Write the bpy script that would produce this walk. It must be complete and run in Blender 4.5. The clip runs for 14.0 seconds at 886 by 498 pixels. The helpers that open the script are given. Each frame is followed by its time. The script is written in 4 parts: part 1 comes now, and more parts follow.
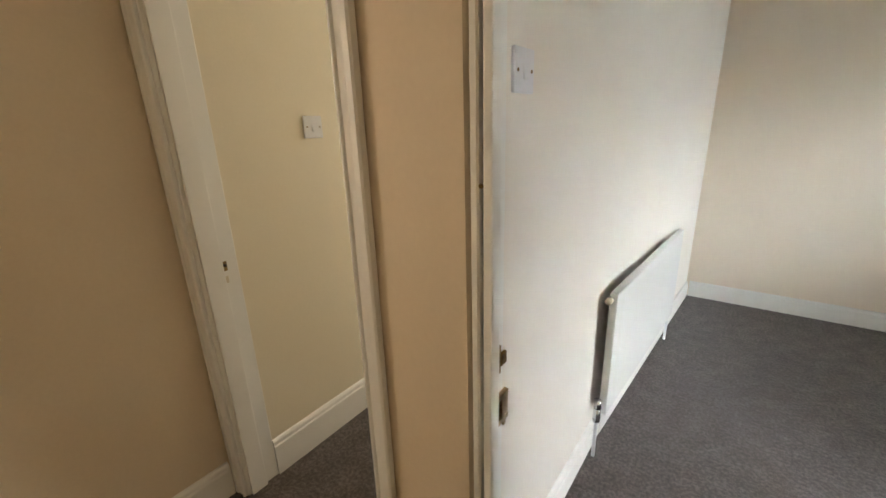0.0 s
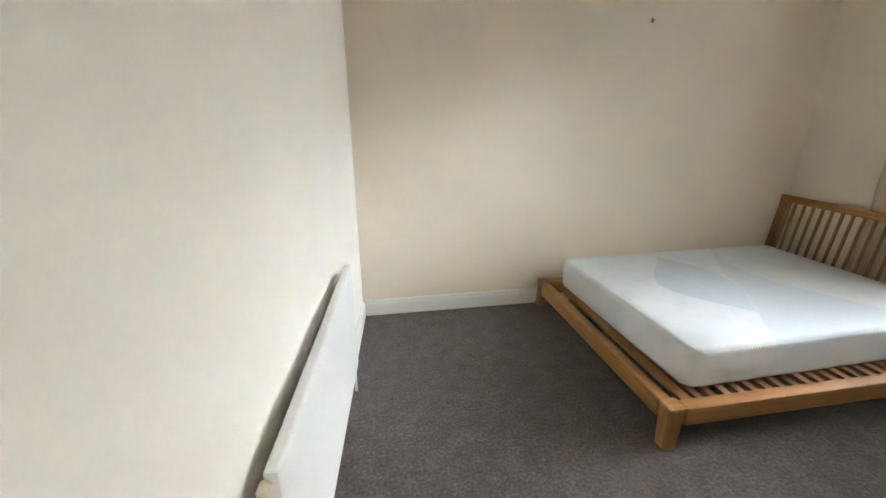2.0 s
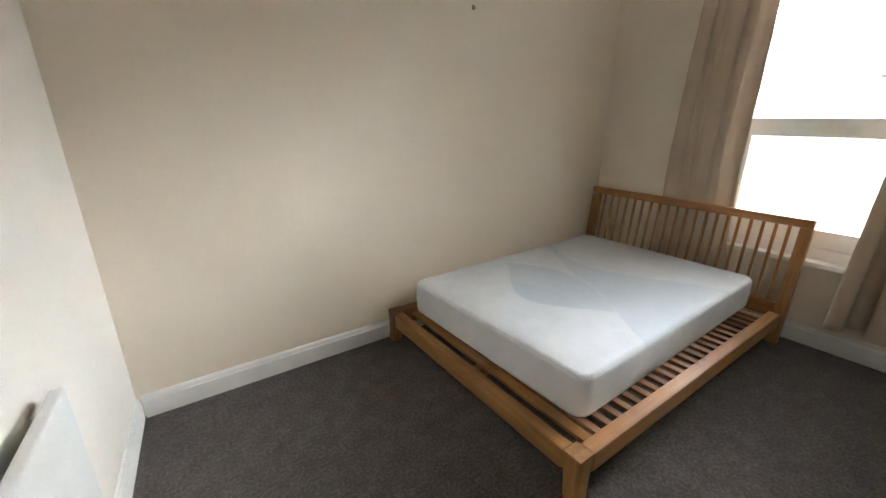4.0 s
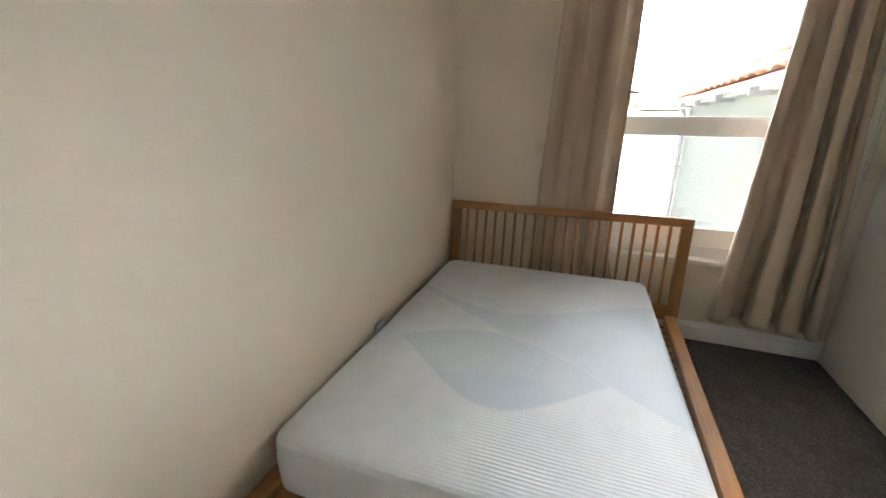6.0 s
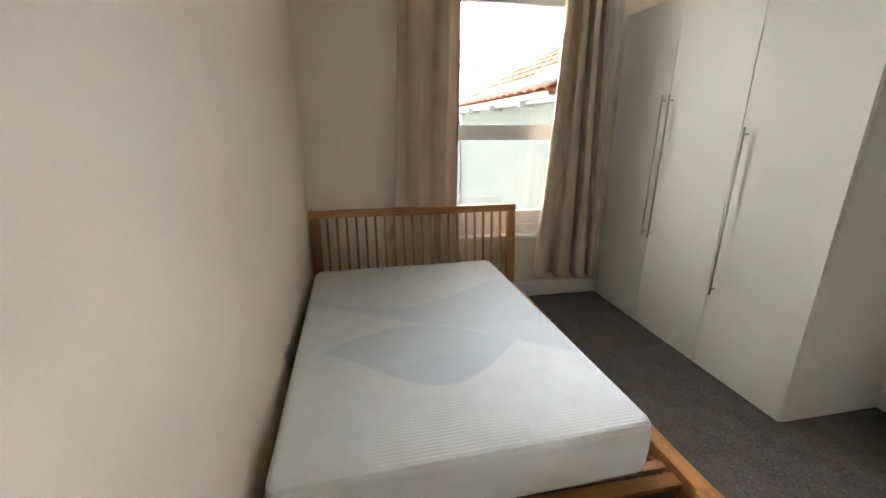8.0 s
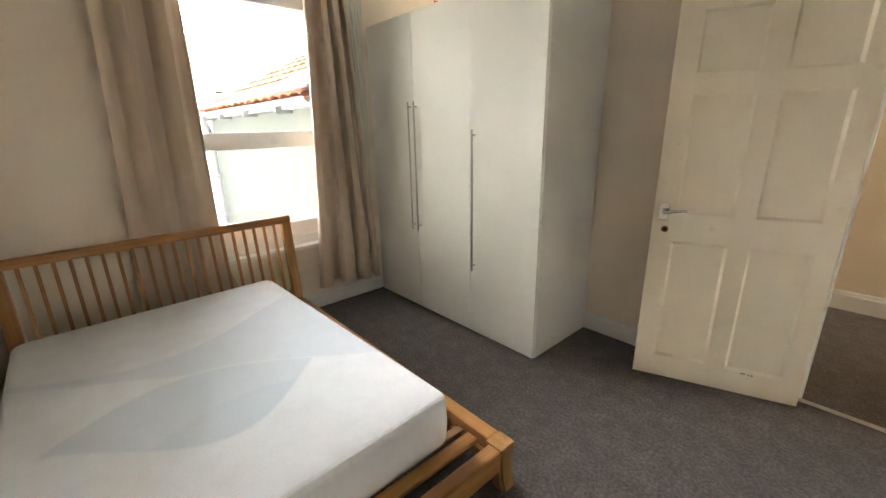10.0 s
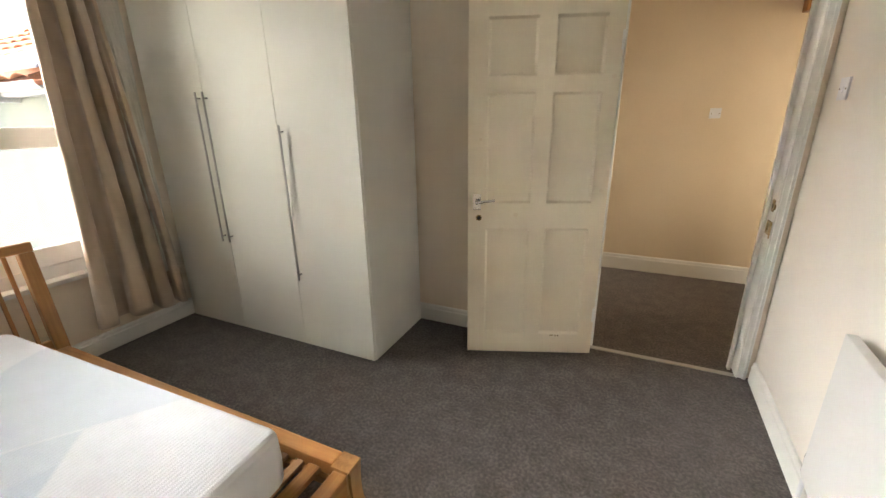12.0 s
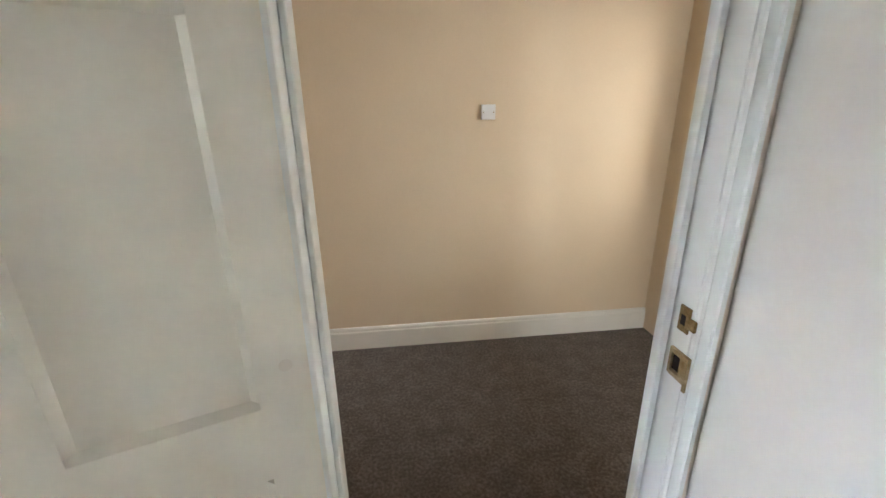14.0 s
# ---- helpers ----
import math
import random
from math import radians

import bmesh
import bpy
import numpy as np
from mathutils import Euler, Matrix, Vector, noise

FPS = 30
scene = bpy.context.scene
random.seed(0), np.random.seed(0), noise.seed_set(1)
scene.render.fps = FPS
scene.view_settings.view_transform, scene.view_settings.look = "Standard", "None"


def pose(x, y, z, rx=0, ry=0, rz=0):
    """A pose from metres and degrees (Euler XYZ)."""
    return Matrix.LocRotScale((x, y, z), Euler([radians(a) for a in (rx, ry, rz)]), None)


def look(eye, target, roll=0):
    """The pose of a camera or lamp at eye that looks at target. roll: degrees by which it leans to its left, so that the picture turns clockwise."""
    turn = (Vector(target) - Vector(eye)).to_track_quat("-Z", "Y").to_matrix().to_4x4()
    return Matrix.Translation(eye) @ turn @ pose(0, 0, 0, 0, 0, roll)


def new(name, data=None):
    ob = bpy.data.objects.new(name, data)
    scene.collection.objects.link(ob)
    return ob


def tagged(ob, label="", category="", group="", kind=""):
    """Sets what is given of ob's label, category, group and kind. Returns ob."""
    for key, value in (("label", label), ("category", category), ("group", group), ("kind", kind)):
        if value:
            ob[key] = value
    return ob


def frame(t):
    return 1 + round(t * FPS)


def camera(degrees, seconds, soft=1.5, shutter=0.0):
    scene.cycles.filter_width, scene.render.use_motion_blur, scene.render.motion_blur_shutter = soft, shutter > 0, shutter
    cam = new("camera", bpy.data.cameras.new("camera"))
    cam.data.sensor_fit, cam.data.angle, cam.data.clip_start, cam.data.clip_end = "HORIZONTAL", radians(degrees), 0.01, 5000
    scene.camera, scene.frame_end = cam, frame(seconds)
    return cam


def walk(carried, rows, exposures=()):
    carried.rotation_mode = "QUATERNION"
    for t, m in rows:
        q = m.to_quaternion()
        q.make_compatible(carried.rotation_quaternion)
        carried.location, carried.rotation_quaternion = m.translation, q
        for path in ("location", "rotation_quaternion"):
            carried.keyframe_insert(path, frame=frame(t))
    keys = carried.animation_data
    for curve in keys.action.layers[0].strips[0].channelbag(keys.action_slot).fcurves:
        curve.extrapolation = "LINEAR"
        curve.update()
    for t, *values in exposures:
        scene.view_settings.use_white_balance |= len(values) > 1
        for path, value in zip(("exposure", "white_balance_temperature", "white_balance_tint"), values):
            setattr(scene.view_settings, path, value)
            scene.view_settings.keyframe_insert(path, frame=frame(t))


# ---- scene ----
cam = camera(95.9, 14.0)
EXPOSURES = [(0.0, 3.48, 6200, 9), (0.6, 3.53, 5900, 9), (1.0, 3.6, 5850, 8), (1.5, 3.65, 6100, 8), (3.0, 3.48, 6250, 9), (4.0, 3.33, 6300, 10), (6.5, 3.25, 6450, 11), (7.5, 3.2, 6500, 11),
             (8.5, 3.35, 6550, 11), (11.0, 3.55, 6850, 12), (12.5, 3.55, 6850, 12), (13.5, 3.7, 5850, 10), (14.0, 3.8, 5450, 9)]
PATH = [
    (0, (0.207, -0.654, 1.409), (-0.93, 0.882, 0.819), -1.9),
    (0.5, (0.187, -0.4, 1.412), (-0.536, 1.358, 0.788), -1.0),
    (1, (0.159, -0.165, 1.435), (-0.13, 1.706, 0.79), -0.2),
    (1.5, (0.119, 0.032, 1.461), (0.183, 1.922, 0.811), -0.1),
    (2, (0.13, 0.207, 1.458), (0.452, 2.073, 0.816), 0.0),
    (2.5, (0.14, 0.368, 1.469), (0.663, 2.188, 0.825), -0.0),
    (3, (0.161, 0.471, 1.465), (0.865, 2.232, 0.83), 0.1),
    (3.5, (0.211, 0.584, 1.454), (1.102, 2.257, 0.816), 0.1),
    (4, (0.304, 0.806, 1.425), (1.388, 2.363, 0.794), -0.1),
    (4.2, (0.358, 0.91, 1.437), (1.53, 2.401, 0.804), 0.0),
    (6.5, (0.794, 2.279, 1.36), (2.658, 2.684, 0.758), 0.6),
    (7, (0.77, 2.457, 1.379), (2.673, 2.605, 0.783), 0.4),
    (7.5, (0.689, 2.603, 1.39), (2.594, 2.478, 0.795), 0.2),
    (8, (0.573, 2.581, 1.404), (2.449, 2.215, 0.814), 0.1),
    (8.5, (0.527, 2.534, 1.395), (2.341, 1.925, 0.812), -0.1),
    (8.7, (0.528, 2.53, 1.401), (2.304, 1.82, 0.817), -0.0),
    (10.8, (0.595, 2.492, 1.421), (1.816, 1.028, 0.817), -1.1),
    (11, (0.564, 2.485, 1.423), (1.742, 0.989, 0.812), -0.7),
    (11.5, (0.564, 2.481, 1.413), (1.574, 0.864, 0.809), -0.9),
    (12, (0.583, 2.399, 1.416), (1.376, 0.669, 0.8), -0.9),
    (12.5, (0.565, 2.078, 1.408), (1.091, 0.252, 0.784), -0.9),
    (13, (0.536, 1.655, 1.412), (0.799, -0.225, 0.783), -1.0),
    (13.4, (0.542, 1.234, 1.425), (0.614, -0.664, 0.796), -1.0),
    (13.7, (0.535, 0.939, 1.413), (0.462, -0.958, 0.785), -0.9),
    (14, (0.507, 0.639, 1.41), (0.289, -1.248, 0.782), -0.8),
]
walk(cam, [(t, look(eye, target, roll)) for t, eye, target, roll in PATH],
     exposures=EXPOSURES)

# ---- world and sun ----
world = bpy.data.worlds.new("world")
scene.world = world
world.use_nodes = True
wn = world.node_tree
sky = wn.nodes.new("ShaderNodeTexSky")
sky.sky_type = "NISHITA"
sky.sun_disc = False
sky.sun_elevation = radians(58)
sky.sun_rotation = radians(285)
sky.air_density, sky.dust_density, sky.ozone_density = 1.0, 2.5, 1.0
wn.links.new(sky.outputs[0], wn.nodes["Background"].inputs[0])
wn.nodes["Background"].inputs[1].default_value = 0.06
sun = new("sun", bpy.data.lights.new("sun", "SUN"))
sun.data.energy, sun.data.angle, sun.data.color = 4.8, radians(0.6), (1.0, 0.94, 0.84)
sun.matrix_world = look((0, 0, 20), (0.96, 0.28, 20 - 1.6))


def fill_lamp(name, eye, target, width, height, watts, colour, spread=180):
    """An added area lamp, out of view, that stands in for daylight."""
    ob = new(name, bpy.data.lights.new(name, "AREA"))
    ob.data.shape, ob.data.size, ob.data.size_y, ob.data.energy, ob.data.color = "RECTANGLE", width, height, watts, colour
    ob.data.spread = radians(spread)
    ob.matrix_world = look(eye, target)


# unseen lamps added outside the window to brighten the bedroom
fill_lamp("fill_from_above", (8.0, -0.8, 5.0), (2.2, 2.9, 0.9), 3.4, 2.0, 15, (1.0, 0.97, 0.92))
fill_lamp("fill_across_yard", (6.5, 4.0, 1.9), (0.2, 0.1, 1.6), 1.6, 2.4, 7.5, (1.0, 0.97, 0.90))
fill_lamp("fill_from_side", (4.35, 2.75, 1.5), (2.2, 0.9, 1.1), 0.9, 2.2, 1.9, (0.97, 1.0, 0.86))
# unseen lamp added in the assumed window of the next room
fill_lamp("fill_next_room", (-0.75, 3.04, 1.45), (-0.75, 0.0, 1.2), 0.5, 1.4, 2.6, (1.0, 0.91, 0.76))
# unseen lamps added behind an assumed opening to brighten the landing
fill_lamp("fill_passage", (-3.3, -0.95, 1.75), (0.6, -1.45, 0.9), 0.7, 1.3, 4.5, (1.0, 0.88, 0.72), 90)
fill_lamp("fill_landing", (-1.42, -1.0, 1.40), (0.9, -1.15, 0.7), 0.45, 1.15, 0.75, (1.0, 0.87, 0.69), 150)


# ---- materials ----
def material(name):
    m = bpy.data.materials.new(name)
    m.use_nodes = True
    return m, m.node_tree.nodes, m.node_tree.links, m.node_tree.nodes["Principled BSDF"]


def ramp_of(nodes, stops):
    r = nodes.new("ShaderNodeValToRGB")
    while len(r.color_ramp.elements) < len(stops):
        r.color_ramp.elements.new(0.5)
    for e, (p, c) in zip(r.color_ramp.elements, stops):
        e.position, e.color = p, (*c, 1)
    return r


def surface(name, low, high, rough=0.6, metal=0.0, scale=3.0, fine=120.0, bump=0.1, depth=0.002, rough_var=0.1, spec=0.5):
    """Two scales of tone, fine relief and uneven gloss."""
    m, nodes, links, bsdf = material(name)
    tc = nodes.new("ShaderNodeTexCoord")
    a, b = nodes.new("ShaderNodeTexNoise"), nodes.new("ShaderNodeTexNoise")
    a.inputs["Scale"].default_value, a.inputs["Detail"].default_value = scale, 6
    b.inputs["Scale"].default_value, b.inputs["Detail"].default_value = fine, 4
    links.new(tc.outputs["Object"], a.inputs["Vector"])
    links.new(tc.outputs["Object"], b.inputs["Vector"])
    mix = nodes.new("ShaderNodeMath")
    mix.operation = "MULTIPLY_ADD"
    mix.inputs[1].default_value = 0.3
    links.new(b.outputs[0], mix.inputs[0])
    half = nodes.new("ShaderNodeMath")
    half.operation = "MULTIPLY"
    half.inputs[1].default_value = 0.7
    links.new(a.outputs[0], half.inputs[0])
    links.new(half.outputs[0], mix.inputs[2])
    r = ramp_of(nodes, [(0.32, low), (0.68, high)])
    links.new(mix.outputs[0], r.inputs[0])
    links.new(r.outputs[0], bsdf.inputs["Base Color"])
    mr = nodes.new("ShaderNodeMapRange")
    mr.inputs["To Min"].default_value, mr.inputs["To Max"].default_value = rough - rough_var, rough + rough_var
    links.new(a.outputs[0], mr.inputs[0])
    links.new(mr.outputs[0], bsdf.inputs["Roughness"])
    bp = nodes.new("ShaderNodeBump")
    bp.inputs["Strength"].default_value, bp.inputs["Distance"].default_value = bump, depth
    links.new(b.outputs[0], bp.inputs["Height"])
    links.new(bp.outputs[0], bsdf.inputs["Normal"])
    bsdf.inputs["Metallic"].default_value = metal
    bsdf.inputs["Specular IOR Level"].default_value = spec
    return m


def carpet_material():
    m, nodes, links, bsdf = material("carpet")
    tc = nodes.new("ShaderNodeTexCoord")
    big, tuft, fleck = (nodes.new("ShaderNodeTexNoise") for _ in range(3))
    for n, sc, d in ((big, 11, 7), (tuft, 70, 8), (fleck, 260, 3)):
        n.inputs["Scale"].default_value, n.inputs["Detail"].default_value = sc, d
        links.new(tc.outputs["Object"], n.inputs["Vector"])
    add = nodes.new("ShaderNodeMath")
    add.operation = "MULTIPLY_ADD"
    add.inputs[1].default_value = 0.42
    links.new(tuft.outputs[0], add.inputs[0])
    sc2 = nodes.new("ShaderNodeMath")
    sc2.operation = "MULTIPLY_ADD"
    sc2.inputs[1].default_value = 0.20
    links.new(big.outputs[0], sc2.inputs[0])
    sc3 = nodes.new("ShaderNodeMath")
    sc3.operation = "MULTIPLY"
    sc3.inputs[1].default_value = 0.38
    links.new(fleck.outputs[0], sc3.inputs[0])
    links.new(sc3.outputs[0], sc2.inputs[2])
    links.new(sc2.outputs[0], add.inputs[2])
    r = ramp_of(nodes, [(0.40, (0.051, 0.040, 0.034)), (0.5, (0.092, 0.075, 0.065)), (0.60, (0.162, 0.136, 0.118))])
    links.new(add.outputs[0], r.inputs[0])
    links.new(r.outputs[0], bsdf.inputs["Base Color"])
    bsdf.inputs["Roughness"].default_value = 0.95
    bsdf.inputs["Specular IOR Level"].default_value = 0.1
    bsdf.inputs["Sheen Weight"].default_value = 0.25
    bp = nodes.new("ShaderNodeBump")
    bp.inputs["Strength"].default_value, bp.inputs["Distance"].default_value = 0.35, 0.002
    links.new(fleck.outputs[0], bp.inputs["Height"])
    links.new(bp.outputs[0], bsdf.inputs["Normal"])
    return m


def wood_material(name, axis, low, mid, high, rough=0.38):
    m, nodes, links, bsdf = material(name)
    tc = nodes.new("ShaderNodeTexCoord")
    mp = nodes.new("ShaderNodeMapping")
    sc = [38.0, 38.0, 38.0]
    sc[axis] = 2.2
    mp.inputs["Scale"].default_value = sc
    links.new(tc.outputs["Object"], mp.inputs["Vector"])
    info = nodes.new("ShaderNodeObjectInfo")
    off = nodes.new("ShaderNodeMath")
    off.operation = "MULTIPLY"
    off.inputs[1].default_value = 7.0
    links.new(info.outputs["Random"], off.inputs[0])
    links.new(off.outputs[0], mp.inputs["Location"])
    n = nodes.new("ShaderNodeTexNoise")
    n.inputs["Scale"].default_value, n.inputs["Detail"].default_value, n.inputs["Distortion"].default_value = 1.0, 8, 0.6
    links.new(mp.outputs[0], n.inputs["Vector"])
    big = nodes.new("ShaderNodeTexNoise")
    big.inputs["Scale"].default_value = 4.0
    links.new(tc.outputs["Object"], big.inputs["Vector"])
    add = nodes.new("ShaderNodeMath")
    add.operation = "MULTIPLY_ADD"
    add.inputs[1].default_value = 0.35
    links.new(big.outputs[0], add.inputs[0])
    ml = nodes.new("ShaderNodeMath")
    ml.operation = "MULTIPLY"
    ml.inputs[1].default_value = 0.65
    links.new(n.outputs[0], ml.inputs[0])
    links.new(ml.outputs[0], add.inputs[2])
    r = ramp_of(nodes, [(0.3, low), (0.5, mid), (0.7, high)])
    links.new(add.outputs[0], r.inputs[0])
    hsv = nodes.new("ShaderNodeHueSaturation")
    vr = nodes.new("ShaderNodeMapRange")
    vr.inputs["To Min"].default_value, vr.inputs["To Max"].default_value = 0.86, 1.12
    links.new(info.outputs["Random"], vr.inputs[0])
    links.new(vr.outputs[0], hsv.inputs["Value"])
    links.new(r.outputs[0], hsv.inputs["Color"])
    links.new(hsv.outputs[0], bsdf.inputs["Base Color"])
    bsdf.inputs["Roughness"].default_value = rough
    bp = nodes.new("ShaderNodeBump")
    bp.inputs["Strength"].default_value, bp.inputs["Distance"].default_value = 0.15, 0.001
    links.new(n.outputs[0], bp.inputs["Height"])
    links.new(bp.outputs[0], bsdf.inputs["Normal"])
    return m


def mattress_material():
    """White knitted cover: fine ridges across, and pale blue leaf-shaped waves woven into it."""
    m, nodes, links, bsdf = material("mattress_cover")
    tc = nodes.new("ShaderNodeTexCoord")
    sep = nodes.new("ShaderNodeSeparateXYZ")
    links.new(tc.outputs["Object"], sep.inputs[0])

    def op(kind, a, b=None, c=None):
        n = nodes.new("ShaderNodeMath")
        n.operation = kind
        for slot, v in enumerate((a, b, c)):
            if v is None:
                continue
            if isinstance(v, (int, float)):
                n.inputs[slot].default_value = v
            else:
                links.new(v, n.inputs[slot])
        return n.outputs[0]

    def wave(base, amp, freq, centre):
        """An x for each y: base + amp cos(freq (y - centre))."""
        return op("MULTIPLY_ADD", op("COSINE", op("MULTIPLY_ADD", sep.outputs["Y"], freq, -freq * centre)), amp, base)

    def between(f, g):
        def soft(a, b):
            n = nodes.new("ShaderNodeMapRange")
            n.inputs["From Min"].default_value, n.inputs["From Max"].default_value = -0.006, 0.014
            links.new(op("SUBTRACT", a, b), n.inputs[0])
            return n.outputs[0]

        return op("MULTIPLY", soft(sep.outputs["X"], f), soft(g, sep.outputs["X"]))

    top = op("GREATER_THAN", sep.outputs["Z"], 0.19)
    f1, g1 = wave(-0.30, 0.26, 2.9, 0.13), wave(-0.38, -0.19, 5.0, 0.02)
    stitch, high = wave(-0.46, 0.115, 4.2, -0.05), wave(0.37, -0.18, 3.6, 0.12)
    low = op("MAXIMUM", f1, op("MULTIPLY_ADD", sep.outputs["Y"], 0.7, -0.085))
    leaf = op("MULTIPLY", between(g1, f1), op("MULTIPLY_ADD", between(g1, stitch), 0.25, 0.75))
    blue = op("MAXIMUM", leaf, op("MULTIPLY", between(low, high), 0.6))
    blue = op("MULTIPLY", blue, top)
    n = nodes.new("ShaderNodeTexNoise")
    n.inputs["Scale"].default_value, n.inputs["Detail"].default_value = 9, 5
    links.new(tc.outputs["Object"], n.inputs["Vector"])
    white = ramp_of(nodes, [(0.3, (0.68, 0.695, 0.705)), (0.7, (0.735, 0.75, 0.76))])
    links.new(n.outputs[0], white.inputs[0])
    mix = nodes.new("ShaderNodeMix")
    mix.data_type = "RGBA"
    links.new(blue, mix.inputs["Factor"])
    links.new(white.outputs[0], mix.inputs["A"])
    mix.inputs["B"].default_value = (0.56, 0.615, 0.655, 1)
    links.new(mix.outputs["Result"], bsdf.inputs["Base Color"])
    bsdf.inputs["Roughness"].default_value = 0.85
    bsdf.inputs["Specular IOR Level"].default_value = 0.2
    wob = op("MULTIPLY_ADD", n.outputs[0], 0.008, sep.outputs["X"])
    ridge = op("MULTIPLY", op("SINE", op("MULTIPLY", wob, 420.0)), op("MULTIPLY", op("MULTIPLY_ADD", blue, -0.4, 1.0), top))
    seam = op("MINIMUM", op("ABSOLUTE", op("SUBTRACT", sep.outputs["X"], f1)), op("ABSOLUTE", op("SUBTRACT", sep.outputs["X"], stitch)))
    seam = op("MULTIPLY", op("LESS_THAN", seam, 0.005), 1.6)
    wv = nodes.new("ShaderNodeTexNoise")
    wv.inputs["Scale"].default_value = 260
    links.new(tc.outputs["Object"], wv.inputs["Vector"])
    h = op("ADD", op("MULTIPLY", ridge, 0.36), op("SUBTRACT", op("MULTIPLY", wv.outputs[0], 0.5), seam))
    bp = nodes.new("ShaderNodeBump")
    bp.inputs["Strength"].default_value, bp.inputs["Distance"].default_value = 0.6, 0.002
    links.new(h, bp.inputs["Height"])
    links.new(bp.outputs[0], bsdf.inputs["Normal"])
    return m


def glass_material():
    m, nodes, links, bsdf = material("window_glass")
    bsdf.inputs["Transmission Weight"].default_value = 1.0
    bsdf.inputs["Roughness"].default_value = 0.0
    bsdf.inputs["IOR"].default_value = 1.45
    bsdf.inputs["Base Color"].default_value = (0.97, 0.99, 0.98, 1)
    return m


def fabric_material(name, low, high, sheen=0.4, rough=0.55):
    m, nodes, links, bsdf = material(name)
    tc = nodes.new("ShaderNodeTexCoord")
    mp = nodes.new("ShaderNodeMapping")
    mp.inputs["Scale"].default_value = (1, 1, 0.12)
    links.new(tc.outputs["Object"], mp.inputs["Vector"])
    a, b = nodes.new("ShaderNodeTexNoise"), nodes.new("ShaderNodeTexNoise")
    a.inputs["Scale"].default_value, a.inputs["Detail"].default_value = 14, 6
    b.inputs["Scale"].default_value = 420
    links.new(mp.outputs[0], a.inputs["Vector"])
    links.new(tc.outputs["Object"], b.inputs["Vector"])
    r = ramp_of(nodes, [(0.3, low), (0.7, high)])
    links.new(a.outputs[0], r.inputs[0])
    links.new(r.outputs[0], bsdf.inputs["Base Color"])
    bsdf.inputs["Roughness"].default_value = rough
    bsdf.inputs["Sheen Weight"].default_value = sheen
    bp = nodes.new("ShaderNodeBump")
    bp.inputs["Strength"].default_value, bp.inputs["Distance"].default_value = 0.25, 0.001
    links.new(b.outputs[0], bp.inputs["Height"])
    links.new(bp.outputs[0], bsdf.inputs["Normal"])
    tr = nodes.new("ShaderNodeBsdfTranslucent")
    links.new(r.outputs[0], tr.inputs["Color"])
    mx = nodes.new("ShaderNodeMixShader")
    mx.inputs[0].default_value = 0.06
    out = nodes["Material Output"]
    links.new(bsdf.outputs[0], mx.inputs[1])
    links.new(tr.outputs[0], mx.inputs[2])
    links.new(mx.outputs[0], out.inputs["Surface"])
    return m


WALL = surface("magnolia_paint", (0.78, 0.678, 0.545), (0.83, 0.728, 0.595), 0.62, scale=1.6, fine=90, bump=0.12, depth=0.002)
# the magnolia again, with the window's whiter light put into its colour
WESTP = surface("window_lit_magnolia", (0.80, 0.745, 0.665), (0.84, 0.79, 0.71), 0.62, scale=1.6, fine=90, bump=0.12, depth=0.002)
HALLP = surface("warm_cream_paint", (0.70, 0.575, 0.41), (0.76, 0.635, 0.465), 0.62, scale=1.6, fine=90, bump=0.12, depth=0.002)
CREAMW = surface("pale_cream_paint", (0.75, 0.67, 0.50), (0.80, 0.72, 0.55), 0.62, scale=1.6, fine=90, bump=0.12, depth=0.002)
CEIL = surface("ceiling_paint", (0.74, 0.73, 0.70), (0.80, 0.79, 0.76), 0.8, scale=2, fine=80)
GLOSSW = surface("white_gloss_paint", (0.80, 0.785, 0.735), (0.835, 0.82, 0.77), 0.36, scale=6, fine=60, bump=0.12, depth=0.0015, rough_var=0.08)
DOORW = surface("aged_white_door_paint", (0.775, 0.685, 0.53), (0.835, 0.745, 0.59), 0.38, scale=4, fine=70, bump=0.15, depth=0.0015)
LAMINATE = surface("white_laminate", (0.735, 0.715, 0.64), (0.775, 0.755, 0.68), 0.52, scale=2, fine=300, bump=0.03, depth=0.0005, rough_var=0.04)
CARCASS = surface("white_carcass", (0.77, 0.75, 0.69), (0.81, 0.79, 0.73), 0.45, scale=2, fine=300, bump=0.04, depth=0.0005, rough_var=0.05)
RADW = surface("radiator_enamel", (0.68, 0.67, 0.635), (0.72, 0.71, 0.675), 0.42, scale=2, fine=200, bump=0.02, depth=0.0004, rough_var=0.02)
PLASTIC = surface("white_plastic", (0.74, 0.74, 0.75), (0.79, 0.79, 0.80), 0.35, scale=12, fine=300, bump=0.02, depth=0.0005)
CREAMP = surface("cream_plastic", (0.60, 0.53, 0.40), (0.68, 0.61, 0.48), 0.4, scale=12, fine=300, bump=0.02, depth=0.0005)
FILLER = surface("yellowed_filler", (0.73, 0.62, 0.46), (0.78, 0.67, 0.51), 0.45, scale=20, fine=200)
STEEL = surface("brushed_steel", (0.43, 0.415, 0.39), (0.51, 0.495, 0.47), 0.42, 1.0, scale=30, fine=400, bump=0.05, depth=0.0003)
CHROME = surface("chrome", (0.62, 0.62, 0.63), (0.72, 0.72, 0.73), 0.14, 1.0, scale=20, fine=300, bump=0.02, depth=0.0003, rough_var=0.05)
BRASS = surface("tarnished_brass", (0.16, 0.10, 0.04), (0.42, 0.30, 0.13), 0.42, 1.0, scale=60, fine=300, bump=0.1, depth=0.0005)
